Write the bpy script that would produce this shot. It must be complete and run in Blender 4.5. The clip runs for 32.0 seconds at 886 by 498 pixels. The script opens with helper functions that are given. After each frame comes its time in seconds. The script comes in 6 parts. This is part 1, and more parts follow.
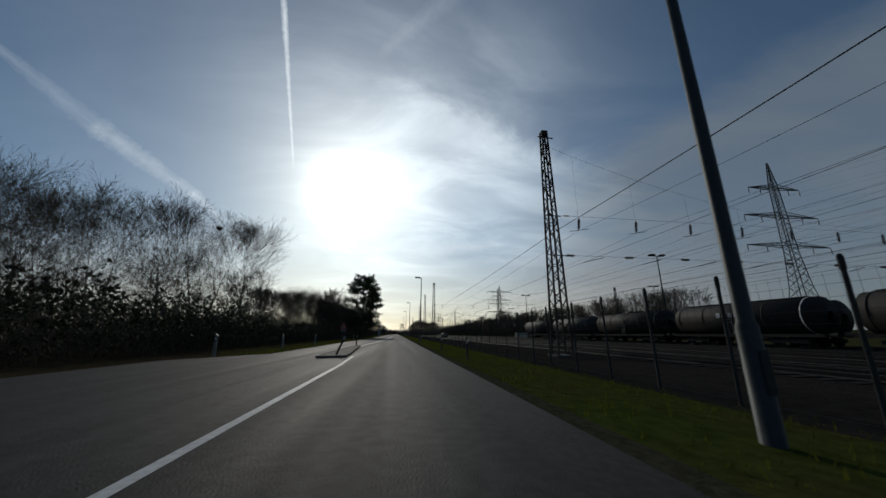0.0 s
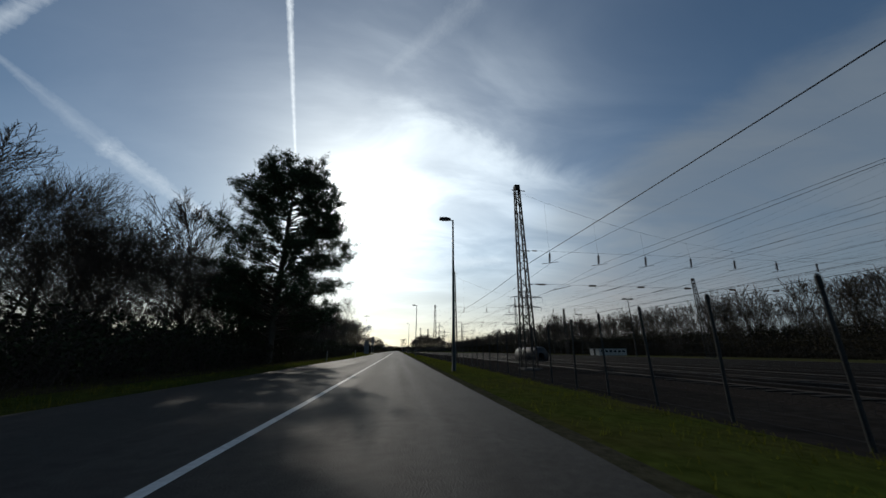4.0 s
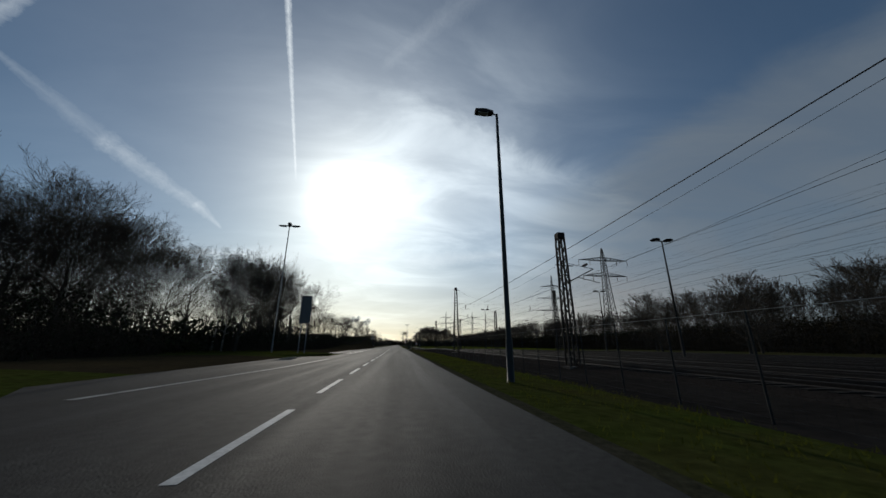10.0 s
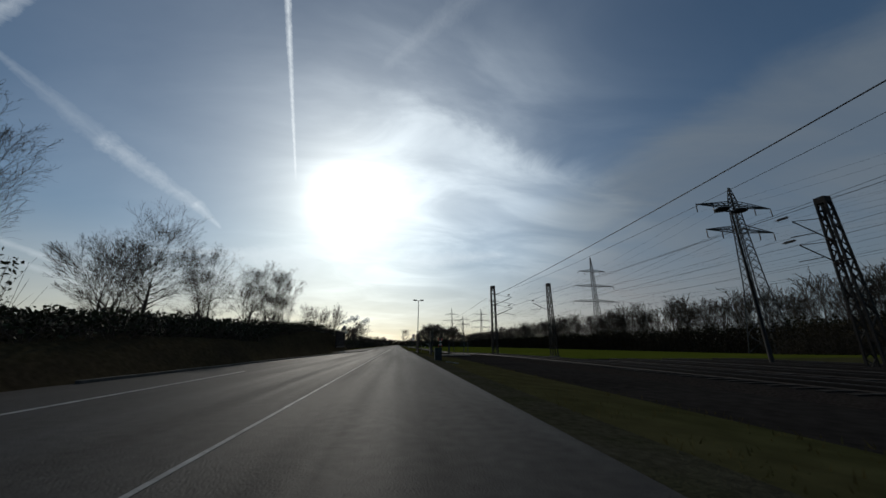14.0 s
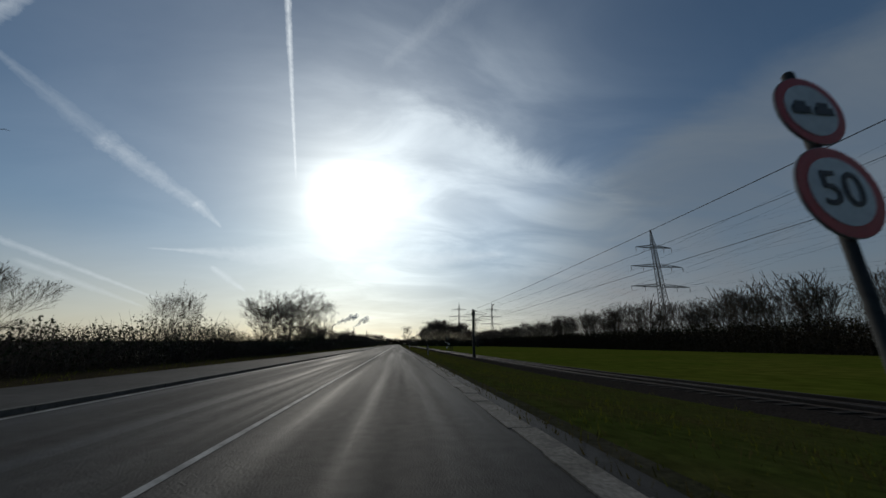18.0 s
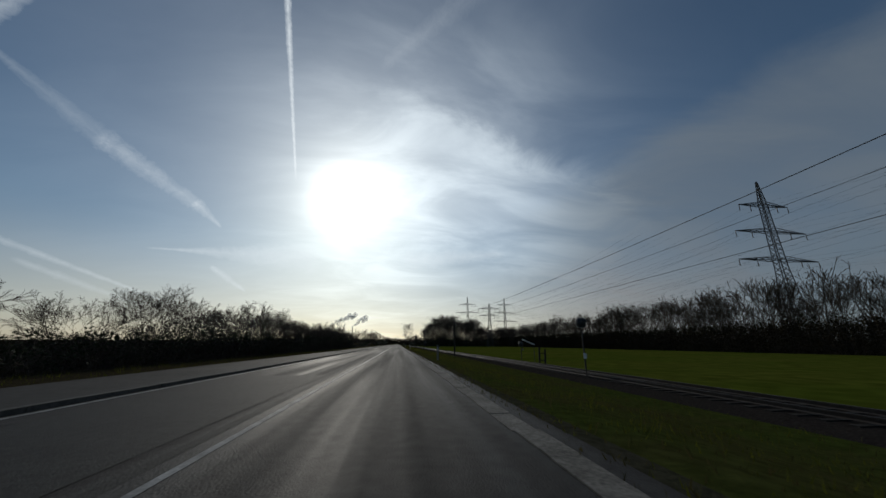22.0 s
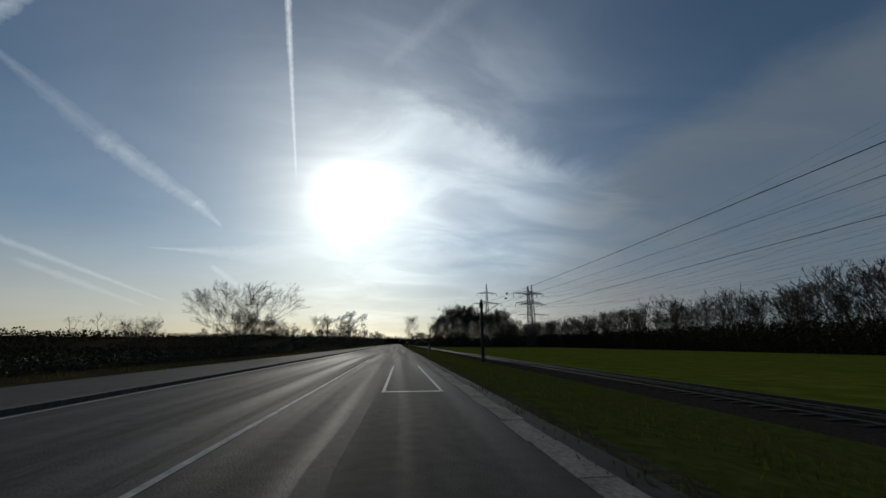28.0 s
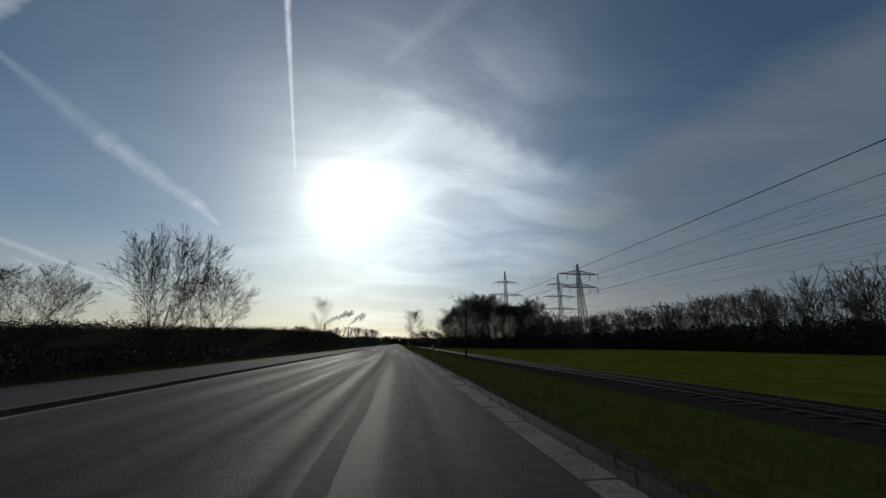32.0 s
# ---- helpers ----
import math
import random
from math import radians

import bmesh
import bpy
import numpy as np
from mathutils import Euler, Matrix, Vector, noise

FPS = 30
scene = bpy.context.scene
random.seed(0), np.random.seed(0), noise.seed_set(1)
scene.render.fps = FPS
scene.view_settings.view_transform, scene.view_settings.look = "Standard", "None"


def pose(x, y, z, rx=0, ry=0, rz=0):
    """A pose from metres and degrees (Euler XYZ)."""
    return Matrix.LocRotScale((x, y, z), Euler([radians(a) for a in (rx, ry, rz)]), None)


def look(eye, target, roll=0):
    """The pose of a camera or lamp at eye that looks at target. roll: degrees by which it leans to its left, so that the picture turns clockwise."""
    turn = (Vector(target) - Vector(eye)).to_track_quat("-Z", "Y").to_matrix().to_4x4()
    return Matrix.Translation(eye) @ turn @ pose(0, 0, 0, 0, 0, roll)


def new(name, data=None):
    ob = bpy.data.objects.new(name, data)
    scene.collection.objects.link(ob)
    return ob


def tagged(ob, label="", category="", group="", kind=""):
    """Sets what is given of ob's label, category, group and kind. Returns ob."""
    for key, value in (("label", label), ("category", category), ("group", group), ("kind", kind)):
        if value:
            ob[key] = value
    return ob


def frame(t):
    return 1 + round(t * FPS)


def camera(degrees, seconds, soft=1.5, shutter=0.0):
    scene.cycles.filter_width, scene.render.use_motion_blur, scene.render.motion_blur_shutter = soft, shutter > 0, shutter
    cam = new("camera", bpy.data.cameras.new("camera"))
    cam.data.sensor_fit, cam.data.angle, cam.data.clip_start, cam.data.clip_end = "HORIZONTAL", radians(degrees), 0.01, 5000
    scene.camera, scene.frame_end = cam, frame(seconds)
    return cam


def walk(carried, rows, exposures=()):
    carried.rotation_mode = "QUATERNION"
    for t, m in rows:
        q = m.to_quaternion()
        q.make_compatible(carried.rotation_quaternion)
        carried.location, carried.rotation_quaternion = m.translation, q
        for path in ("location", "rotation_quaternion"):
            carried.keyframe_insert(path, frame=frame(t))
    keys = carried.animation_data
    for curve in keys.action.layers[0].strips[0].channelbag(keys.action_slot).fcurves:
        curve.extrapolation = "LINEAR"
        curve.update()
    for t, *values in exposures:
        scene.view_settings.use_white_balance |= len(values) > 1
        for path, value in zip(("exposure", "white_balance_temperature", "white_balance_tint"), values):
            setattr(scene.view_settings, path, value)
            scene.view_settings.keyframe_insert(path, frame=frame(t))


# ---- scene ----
cam = camera(107.7, 32.0, shutter=0.04)
rows = [
    (0.0, pose(0, 0.00, 1.02, 104.71, -0.09, -7.83)),
    (0.5, pose(0, 8.43, 1.02, 107.55, -0.09, -7.78)),
    (1.0, pose(0, 16.87, 1.02, 109.17, -0.09, -7.76)),
    (1.5, pose(0, 25.31, 1.02, 107.48, -0.09, -7.66)),
    (2.0, pose(0, 33.77, 1.02, 106.97, -0.09, -7.50)),
    (2.5, pose(0, 42.21, 1.02, 106.82, -0.09, -7.57)),
    (3.0, pose(0, 50.68, 1.02, 107.00, -0.09, -7.59)),
    (3.5, pose(0, 59.16, 1.02, 107.21, -0.09, -7.60)),
    (4.0, pose(0, 67.65, 1.02, 107.41, -0.09, -7.60)),
    (4.5, pose(0, 76.16, 1.02, 107.48, -0.09, -7.62)),
    (5.0, pose(0, 84.67, 1.02, 107.51, -0.09, -7.63)),
    (5.5, pose(0, 93.20, 1.02, 107.53, -0.09, -7.61)),
    (6.0, pose(0, 101.74, 1.02, 107.56, -0.09, -7.64)),
    (6.5, pose(0, 110.30, 1.02, 107.61, -0.09, -7.62)),
    (7.0, pose(0, 118.88, 1.02, 107.63, -0.09, -7.58)),
    (7.5, pose(0, 127.46, 1.02, 107.63, -0.09, -7.58)),
    (8.0, pose(0, 136.05, 1.02, 107.35, -0.09, -7.57)),
    (8.5, pose(0, 144.63, 1.02, 106.81, -0.09, -7.54)),
    (9.0, pose(0, 153.22, 1.02, 106.58, -0.09, -7.43)),
    (9.5, pose(0, 161.82, 1.02, 106.51, -0.09, -7.57)),
    (10.0, pose(0, 170.41, 1.02, 106.51, -0.09, -7.62)),
    (10.5, pose(0, 178.98, 1.02, 106.50, -0.09, -7.64)),
    (11.0, pose(0, 187.52, 1.02, 106.27, -0.09, -7.65)),
    (11.5, pose(0, 196.02, 1.02, 106.48, -0.09, -7.66)),
    (12.0, pose(0, 204.45, 1.02, 106.52, -0.09, -7.64)),
    (12.5, pose(0, 212.81, 1.02, 106.48, -0.09, -7.65)),
    (13.0, pose(0, 221.10, 1.02, 106.38, -0.09, -7.70)),
    (13.5, pose(0, 229.31, 1.02, 106.48, -0.09, -7.66)),
    (14.0, pose(0, 237.45, 1.02, 106.52, -0.09, -7.64)),
    (14.5, pose(0, 245.51, 1.02, 106.49, -0.09, -7.65)),
    (15.0, pose(0, 253.49, 1.02, 106.47, -0.09, -7.64)),
    (15.5, pose(0, 261.39, 1.02, 106.43, -0.09, -7.63)),
    (16.0, pose(0, 269.21, 1.02, 106.40, -0.09, -7.62)),
    (16.5, pose(0, 276.95, 1.02, 106.37, -0.09, -7.59)),
    (17.0, pose(0, 284.59, 1.02, 106.37, -0.09, -7.53)),
    (17.5, pose(0, 292.15, 1.02, 106.39, -0.09, -7.55)),
    (18.0, pose(0, 299.61, 1.02, 106.38, -0.09, -7.60)),
    (18.5, pose(0, 307.07, 1.02, 106.21, -0.09, -7.65)),
    (19.0, pose(0, 314.50, 1.02, 106.06, -0.09, -7.69)),
    (19.5, pose(0, 321.90, 1.02, 106.07, -0.09, -7.69)),
    (20.0, pose(0, 329.26, 1.02, 106.08, -0.09, -7.63)),
    (20.5, pose(0, 336.63, 1.02, 106.07, -0.09, -7.64)),
    (21.0, pose(0, 343.99, 1.02, 106.08, -0.09, -7.64)),
    (21.5, pose(0, 351.36, 1.02, 106.23, -0.09, -7.64)),
    (22.0, pose(0, 358.73, 1.02, 106.36, -0.09, -7.63)),
    (22.5, pose(0, 366.10, 1.02, 106.37, -0.09, -7.62)),
    (23.0, pose(0, 373.47, 1.02, 106.25, -0.09, -7.62)),
    (23.5, pose(0, 380.85, 1.02, 106.24, -0.09, -7.63)),
    (24.0, pose(0, 388.22, 1.02, 106.23, -0.09, -7.63)),
    (24.5, pose(0, 395.60, 1.02, 106.22, -0.09, -7.64)),
    (25.0, pose(0, 402.97, 1.02, 106.21, -0.09, -7.64)),
    (25.5, pose(0, 410.35, 1.02, 106.22, -0.09, -7.64)),
    (26.0, pose(0, 417.72, 1.02, 106.23, -0.09, -7.64)),
    (26.5, pose(0, 425.10, 1.02, 106.23, -0.09, -7.63)),
    (27.0, pose(0, 432.48, 1.02, 106.23, -0.09, -7.62)),
    (27.5, pose(0, 439.85, 1.02, 106.23, -0.09, -7.59)),
    (28.0, pose(0, 447.23, 1.02, 106.27, -0.09, -7.55)),
    (28.5, pose(0, 454.61, 1.02, 106.35, -0.09, -7.54)),
    (29.0, pose(0, 461.99, 1.02, 106.36, -0.09, -7.57)),
    (29.5, pose(0, 469.38, 1.02, 106.31, -0.09, -7.63)),
    (30.0, pose(0, 476.76, 1.02, 106.20, -0.09, -7.68)),
    (30.5, pose(0, 484.14, 1.02, 106.13, -0.09, -7.69)),
    (31.0, pose(0, 491.52, 1.02, 106.13, -0.09, -7.69)),
    (31.5, pose(0, 498.90, 1.02, 106.17, -0.09, -7.66)),
    (32.0, pose(0, 506.28, 1.02, 106.29, -0.09, -7.68)),
]
SKY_GAIN, SKY_STRENGTH, SUN_POWER = 0.046, 1.0, 0.95
AUREOLE = (0.155, 0.14, 1.0)
CLOUD, HAZE, SHEET = 0.17, 0.50, 0.42
walk(cam, rows, [(0, 0.0), (3.2, 0.05), (4.5, 0.42), (5.2, 0.42), (6.2, 0.1), (7.0, 0.0), (17.0, 0.0), (20.0, -0.09), (32, -0.1)])

# ---- world, sun, exposure ----
scene.view_settings.exposure = 0.0
SUN = Vector((-0.166, 0.899, 0.406)).normalized()
SUN_EL, SUN_AZ = math.asin(SUN.z), math.atan2(SUN.x, SUN.y)

world = bpy.data.worlds.new("sky")
scene.world = world
world.use_nodes = True
wt = world.node_tree
wt.nodes.clear()


def wn(kind, **values):
    n = wt.nodes.new(kind)
    for k, v in values.items():
        n.inputs[int(k[1:])].default_value = v
    return n


def wmath(op, a, b=None, clamp=False):
    n = wt.nodes.new("ShaderNodeMath")
    n.operation, n.use_clamp = op, clamp
    for i, v in enumerate((a, b)):
        if v is None:
            continue
        if isinstance(v, (int, float)):
            n.inputs[i].default_value = v
        else:
            wt.links.new(v, n.inputs[i])
    return n.outputs[0]


def wdot(vec, v):
    n = wt.nodes.new("ShaderNodeVectorMath")
    n.operation = "DOT_PRODUCT"
    wt.links.new(vec, n.inputs[0])
    n.inputs[1].default_value = v
    return n.outputs["Value"]


def wramp(value, a, b, lo=0.0, hi=1.0):
    n = wt.nodes.new("ShaderNodeMapRange")
    n.interpolation_type = "SMOOTHSTEP"
    wt.links.new(value, n.inputs[0])
    for i, v in enumerate((a, b, lo, hi)):
        n.inputs[1 + i].default_value = v
    return n.outputs[0]


def wmix(fac, a, b, blend="MIX"):
    n = wt.nodes.new("ShaderNodeMix")
    n.data_type, n.blend_type = "RGBA", blend
    for sock, v in ((n.inputs[0], fac), (n.inputs[6], a), (n.inputs[7], b)):
        if isinstance(v, (int, float)):
            sock.default_value = v
        elif isinstance(v, tuple):
            sock.default_value = (*v, 1)
        else:
            wt.links.new(v, sock)
    return n.outputs[2]


def wnoise(vec, scale, detail, rough=0.55, stretch=None, warp=0.0):
    if stretch:
        m = wt.nodes.new("ShaderNodeMapping")
        wt.links.new(vec, m.inputs[0])
        m.inputs["Rotation"].default_value, m.inputs["Scale"].default_value = stretch
        vec = m.outputs[0]
    n = wt.nodes.new("ShaderNodeTexNoise")
    wt.links.new(vec, n.inputs["Vector"])
    n.inputs["Scale"].default_value, n.inputs["Detail"].default_value = scale, detail
    n.inputs["Roughness"].default_value, n.inputs["Distortion"].default_value = rough, warp
    return n.outputs["Fac"]


sky = wt.nodes.new("ShaderNodeTexSky")
sky.sky_type, sky.sun_disc = "NISHITA", False
sky.sun_elevation, sky.sun_rotation = SUN_EL, SUN_AZ
sky.air_density, sky.dust_density, sky.ozone_density = 1.0, 0.6, 1.5
way = wt.nodes.new("ShaderNodeTexCoord").outputs["Generated"]
up = wdot(way, (0, 0, 1))
toward = wdot(way, tuple(SUN))

# a clear blue that pales towards the horizon, under thin high cloud
base = wmix(1.0, sky.outputs[0], (SKY_GAIN, SKY_GAIN, SKY_GAIN), "MULTIPLY")
# cloud sheets are laid out on a plane overhead
sep = wt.nodes.new("ShaderNodeSeparateXYZ")
wt.links.new(way, sep.inputs[0])
lift = wmath("ADD", wmath("MAXIMUM", sep.outputs[2], 0.0), 0.22)
flat = wt.nodes.new("ShaderNodeCombineXYZ")
wt.links.new(wmath("DIVIDE", sep.outputs[0], lift), flat.inputs[0])
wt.links.new(wmath("DIVIDE", sep.outputs[1], lift), flat.inputs[1])
plane = flat.outputs[0]
veil = wramp(wnoise(plane, 1.5, 6, 0.55, ((0, 0, 0.45), (1.0, 1.9, 1.0)), 0.8), 0.34, 0.72)
fibre = wramp(wnoise(plane, 2.6, 8, 0.6, ((0, 0, -0.55), (0.8, 3.2, 1.0)), 0.9), 0.42, 0.70)
broad = wramp(wnoise(plane, 0.55, 3, 0.5, ((0, 0, 0.9), (1.0, 1.3, 1.0)), 0.4), 0.36, 0.62)
cirrus = wmath("ADD", wmath("MULTIPLY", veil, 0.45), wmath("MULTIPLY", fibre, 0.12))
cirrus = wmath("ADD", wmath("MULTIPLY", cirrus, wmath("ADD", wmath("MULTIPLY", broad, 0.9), 0.35)), wmath("MULTIPLY", broad, 0.35), True)

# old and fresh vapour trails, with two low cloud bands: great-circle bands that fray
TRAILS = [
    # start, end, half width at start and end, strength, spindle
    ((-0.268, 0.505, 0.820), (-0.297, 0.840, 0.454), 0.0095, 0.0036, 0.85, 0.0),
    ((-0.720, 0.475, 0.500), (-0.617, 0.676, 0.403), 0.004, 0.022, 0.14, 0.0),
    ((-0.622, 0.670, 0.406), (-0.496, 0.806, 0.324), 0.024, 0.017, 0.30, 0.0),
    ((-0.502, 0.800, 0.330), (-0.458, 0.841, 0.285), 0.016, 0.004, 0.34, 0.0),
    # two pale cloud bands added to brighten the low sky beside the sun
    ((-0.560, 0.802, 0.212), (-0.240, 0.942, 0.235), 0.003, 0.046, 0.34, 0.0),
    ((0.020, 0.968, 0.245), (0.300, 0.918, 0.262), 0.030, 0.016, 0.30, 0.0),
    ((-0.700, 0.500, 0.510), (-0.560, 0.480, 0.670), 0.016, 0.012, 0.30, 0.0),
    ((-0.060, 0.700, 0.712), (0.160, 0.550, 0.820), 0.016, 0.034, 0.09, 0.0),
    ((-0.790, 0.580, 0.215), (-0.545, 0.833, 0.096), 0.009, 0.004, 0.30, 0.3),
    ((-0.710, 0.690, 0.148), (-0.575, 0.813, 0.082), 0.010, 0.005, 0.22, 0.4),
    ((-0.470, 0.863, 0.184), (-0.403, 0.905, 0.133), 0.012, 0.007, 0.40, 0.5),
]
fray = wnoise(way, 55.0, 6, 0.75, ((0.5, 0.3, 0.6), (1.0, 0.45, 1.0)), 0.6)
soft_fray = wnoise(way, 9.0, 4, 0.6)
trail_sum = None
for a, b, w0, w1, strength, spindle in TRAILS:
    a, b = Vector(a).normalized(), Vector(b).normalized()
    n = a.cross(b).normalized()
    mid = (a + b).normalized()
    tan = n.cross(mid)
    half = math.tan(a.angle(b) / 2)
    along = wmath("DIVIDE", wdot(way, tuple(tan)), wmath("MAXIMUM", wdot(way, tuple(mid)), 0.05))
    if (b - a).dot(tan) < 0:
        along = wmath("MULTIPLY", along, -1.0)
    s = wmath("DIVIDE", along, half)
    width = wramp(s, -1.0, 1.0, w0, w1)
    width = wmath("MULTIPLY", width, wmath("ADD", wmath("MULTIPLY", fray, 1.5), 0.25))
    if spindle:
        taper = wmath("SUBTRACT", 1.0, wmath("MULTIPLY", wmath("POWER", wmath("ABSOLUTE", s), 1.6), spindle), True)
        width = wmath("MULTIPLY", width, wmath("MAXIMUM", taper, 0.08))
    off = wmath("ABSOLUTE", wdot(way, tuple(n)))
    body = wmath("SUBTRACT", 1.0, wmath("DIVIDE", off, width), True)
    body = wmath("MULTIPLY", body, wramp(s, -1.15, -0.95))
    body = wmath("MULTIPLY", body, wramp(s, 0.9, 1.12, 1.0, 0.0))
    body = wmath("POWER", body, 0.75)
    body = wmath("MULTIPLY", body, wmath("ADD", wmath("ADD", wmath("MULTIPLY", soft_fray, 0.4), wmath("MULTIPLY", fray, 1.5)), -0.2))
    body = wmath("MULTIPLY", body, strength, True)
    trail_sum = body if trail_sum is None else wmath("ADD", trail_sum, body, True)

# thin cloud scatters the sun forward: wide bright aureole, tight white core
near = wmath("MAXIMUM", toward, 0.0)
aureole = wmath("ADD", wmath("MULTIPLY", wmath("POWER", near, 9.0), AUREOLE[0]), wmath("MULTIPLY", wmath("POWER", near, 34.0), AUREOLE[1]))
core = wmath("MULTIPLY", wmath("POWER", near, 300.0), AUREOLE[2])
col = wmix(1.0, base, (0.80, 0.98, 1.06), "MULTIPLY")
side_x = sep.outputs[0]
warp = wmath("SUBTRACT", wnoise(plane, 1.7, 7, 0.6, ((0, 0, 0.4), (1.0, 1.6, 1.0)), 0.7), 0.5)


def sheet_edge(p, q, soft, ragged):
    """Side of a cloud edge that runs through two directions, frayed by noise."""
    n = Vector(p).cross(Vector(q)).normalized()
    if n.z > 0:
        n.negate()
    return wramp(wmath("ADD", wdot(way, tuple(n)), wmath("MULTIPLY", warp, ragged)), -soft, soft)


# a grey veil in the lower half of the sky away from the sun, a bright sheet below and beyond the sun
grey = sheet_edge((0.50, 0.76, 0.43), (0.784, 0.302, 0.542), 0.06, 0.20)
grey = wmath("MULTIPLY", grey, wramp(side_x, 0.22, 0.62))
col = wmix(wmath("MULTIPLY", grey, wmath("ADD", wmath("MULTIPLY", veil, 0.25), 0.55)), col, (0.136, 0.166, 0.198))
cirrus = wmath("MULTIPLY", cirrus, wramp(side_x, -0.55, 0.05, 0.15, 1.0))
cirrus = wmath("MULTIPLY", cirrus, wramp(side_x, 0.30, 0.65, 1.0, 0.15))
cirrus = wmath("MULTIPLY", cirrus, wramp(up, 0.60, 0.85, 1.0, 0.55))
low = wramp(up, 0.0, 0.30, HAZE, 0.0)
col = wmix(low, col, wmix(wramp(toward, 0.35, 0.97), (0.150, 0.162, 0.182), (0.66, 0.545, 0.45)))
bright = sheet_edge((-0.122, 0.716, 0.688), (0.294, 0.775, 0.56), 0.05, 0.34)
lobe = wmath("POWER", wmath("MAXIMUM", wdot(way, tuple(Vector((0.210, 0.790, 0.570)).normalized())), 0.0), 17.0)
lobe = wmath("MULTIPLY", lobe, wmath("ADD", wmath("MULTIPLY", bright, 0.75), 0.25))
lobe = wmath("MULTIPLY", lobe, wmath("ADD", wmath("MULTIPLY", veil, 0.55), 0.62))
col = wmix(1.0, col, wmix(1.0, (0.93, 1.0, 0.98), wmath("MULTIPLY", lobe, SHEET), "MULTIPLY"), "ADD")
lit = wmath("ADD", wmath("MULTIPLY", wmath("POWER", near, 3.0), CLOUD * 1.6), CLOUD * 0.28)
lit = wmath("MULTIPLY", lit, cirrus)
col = wmix(1.0, col, wmix(1.0, (0.90, 0.98, 1.0), lit, "MULTIPLY"), "ADD")
col = wmix(trail_sum, col, (0.74, 0.81, 0.86))
glow = wmix(1.0, (1.0, 0.99, 0.95), wmath("ADD", wmath("MULTIPLY", aureole, wmath("ADD", wmath("MULTIPLY", cirrus, 0.35), 0.85)), core), "MULTIPLY")
col = wmix(1.0, col, glow, "ADD")
bg = wt.nodes.new("ShaderNodeBackground")
wt.links.new(col, bg.inputs[0])
bg.inputs[1].default_value = SKY_STRENGTH
wt.links.new(bg.outputs[0], wt.nodes.new("ShaderNodeOutputWorld").inputs[0])

sun = new("sun", bpy.data.lights.new("sun", "SUN"))
sun.data.energy, sun.data.angle, sun.data.color = SUN_POWER, radians(0.6), (1.0, 0.93, 0.82)
sun.matrix_world = look((0, 0, 60), Vector((0, 0, 60)) - SUN * 10)

# ---- materials ----
def material(name, colour, rough=0.8, metal=0.0, vary=0.25, scale=1.0, bump=0.0, bump_scale=20.0, second=None, spread=0.5, stretch=(1, 1, 1), island=0.0, spec=0.5):
    """A surface with colour variation at two scales and a fine relief, in metres."""
    m = bpy.data.materials.new(name)
    m.use_nodes = True
    t = m.node_tree
    b = t.nodes["Principled BSDF"]
    b.inputs["Roughness"].default_value, b.inputs["Metallic"].default_value = rough, metal
    b.inputs["Specular IOR Level"].default_value = spec
    geo = t.nodes.new("ShaderNodeNewGeometry")
    mp = t.nodes.new("ShaderNodeMapping")
    mp.inputs["Scale"].default_value = stretch
    t.links.new(geo.outputs["Position"], mp.inputs[0])
    big, fine = t.nodes.new("ShaderNodeTexNoise"), t.nodes.new("ShaderNodeTexNoise")
    for n, s, d in ((big, scale, 3), (fine, scale * 11, 4)):
        t.links.new(mp.outputs[0], n.inputs["Vector"])
        n.inputs["Scale"].default_value, n.inputs["Detail"].default_value = s, d
    ramp = t.nodes.new("ShaderNodeMapRange")
    t.links.new(big.outputs["Fac"], ramp.inputs[0])
    for i, v in enumerate((0.5 - spread / 2, 0.5 + spread / 2, 0, 1)):
        ramp.inputs[1 + i].default_value = v
    mix = t.nodes.new("ShaderNodeMix")
    mix.data_type = "RGBA"
    t.links.new(ramp.outputs[0], mix.inputs[0])
    mix.inputs[6].default_value = (*colour, 1)
    mix.inputs[7].default_value = (*(second or tuple(c * (1 + vary) for c in colour)), 1)
    hue = t.nodes.new("ShaderNodeHueSaturation")
    t.links.new(mix.outputs[2], hue.inputs["Color"])
    val = t.nodes.new("ShaderNodeMapRange")
    t.links.new(fine.outputs["Fac"], val.inputs[0])
    for i, v in enumerate((0.25, 0.75, 1 - vary, 1 + vary)):
        val.inputs[1 + i].default_value = v
    out = val.outputs[0]
    if island:
        isl = t.nodes.new("ShaderNodeMapRange")
        t.links.new(geo.outputs["Random Per Island"], isl.inputs[0])
        isl.inputs[3].default_value, isl.inputs[4].default_value = 1 - island, 1 + island
        mul = t.nodes.new("ShaderNodeMath")
        mul.operation = "MULTIPLY"
        t.links.new(out, mul.inputs[0])
        t.links.new(isl.outputs[0], mul.inputs[1])
        out = mul.outputs[0]
    t.links.new(out, hue.inputs["Value"])
    t.links.new(hue.outputs[0], b.inputs["Base Color"])
    if bump:
        bn = t.nodes.new("ShaderNodeTexNoise")
        t.links.new(geo.outputs["Position"], bn.inputs["Vector"])
        bn.inputs["Scale"].default_value, bn.inputs["Detail"].default_value = bump_scale, 3
        bp = t.nodes.new("ShaderNodeBump")
        bp.inputs["Strength"].default_value, bp.inputs["Distance"].default_value = bump, 0.02
        t.links.new(bn.outputs["Fac"], bp.inputs["Height"])
        t.links.new(bp.outputs[0], b.inputs["Normal"])
    return m


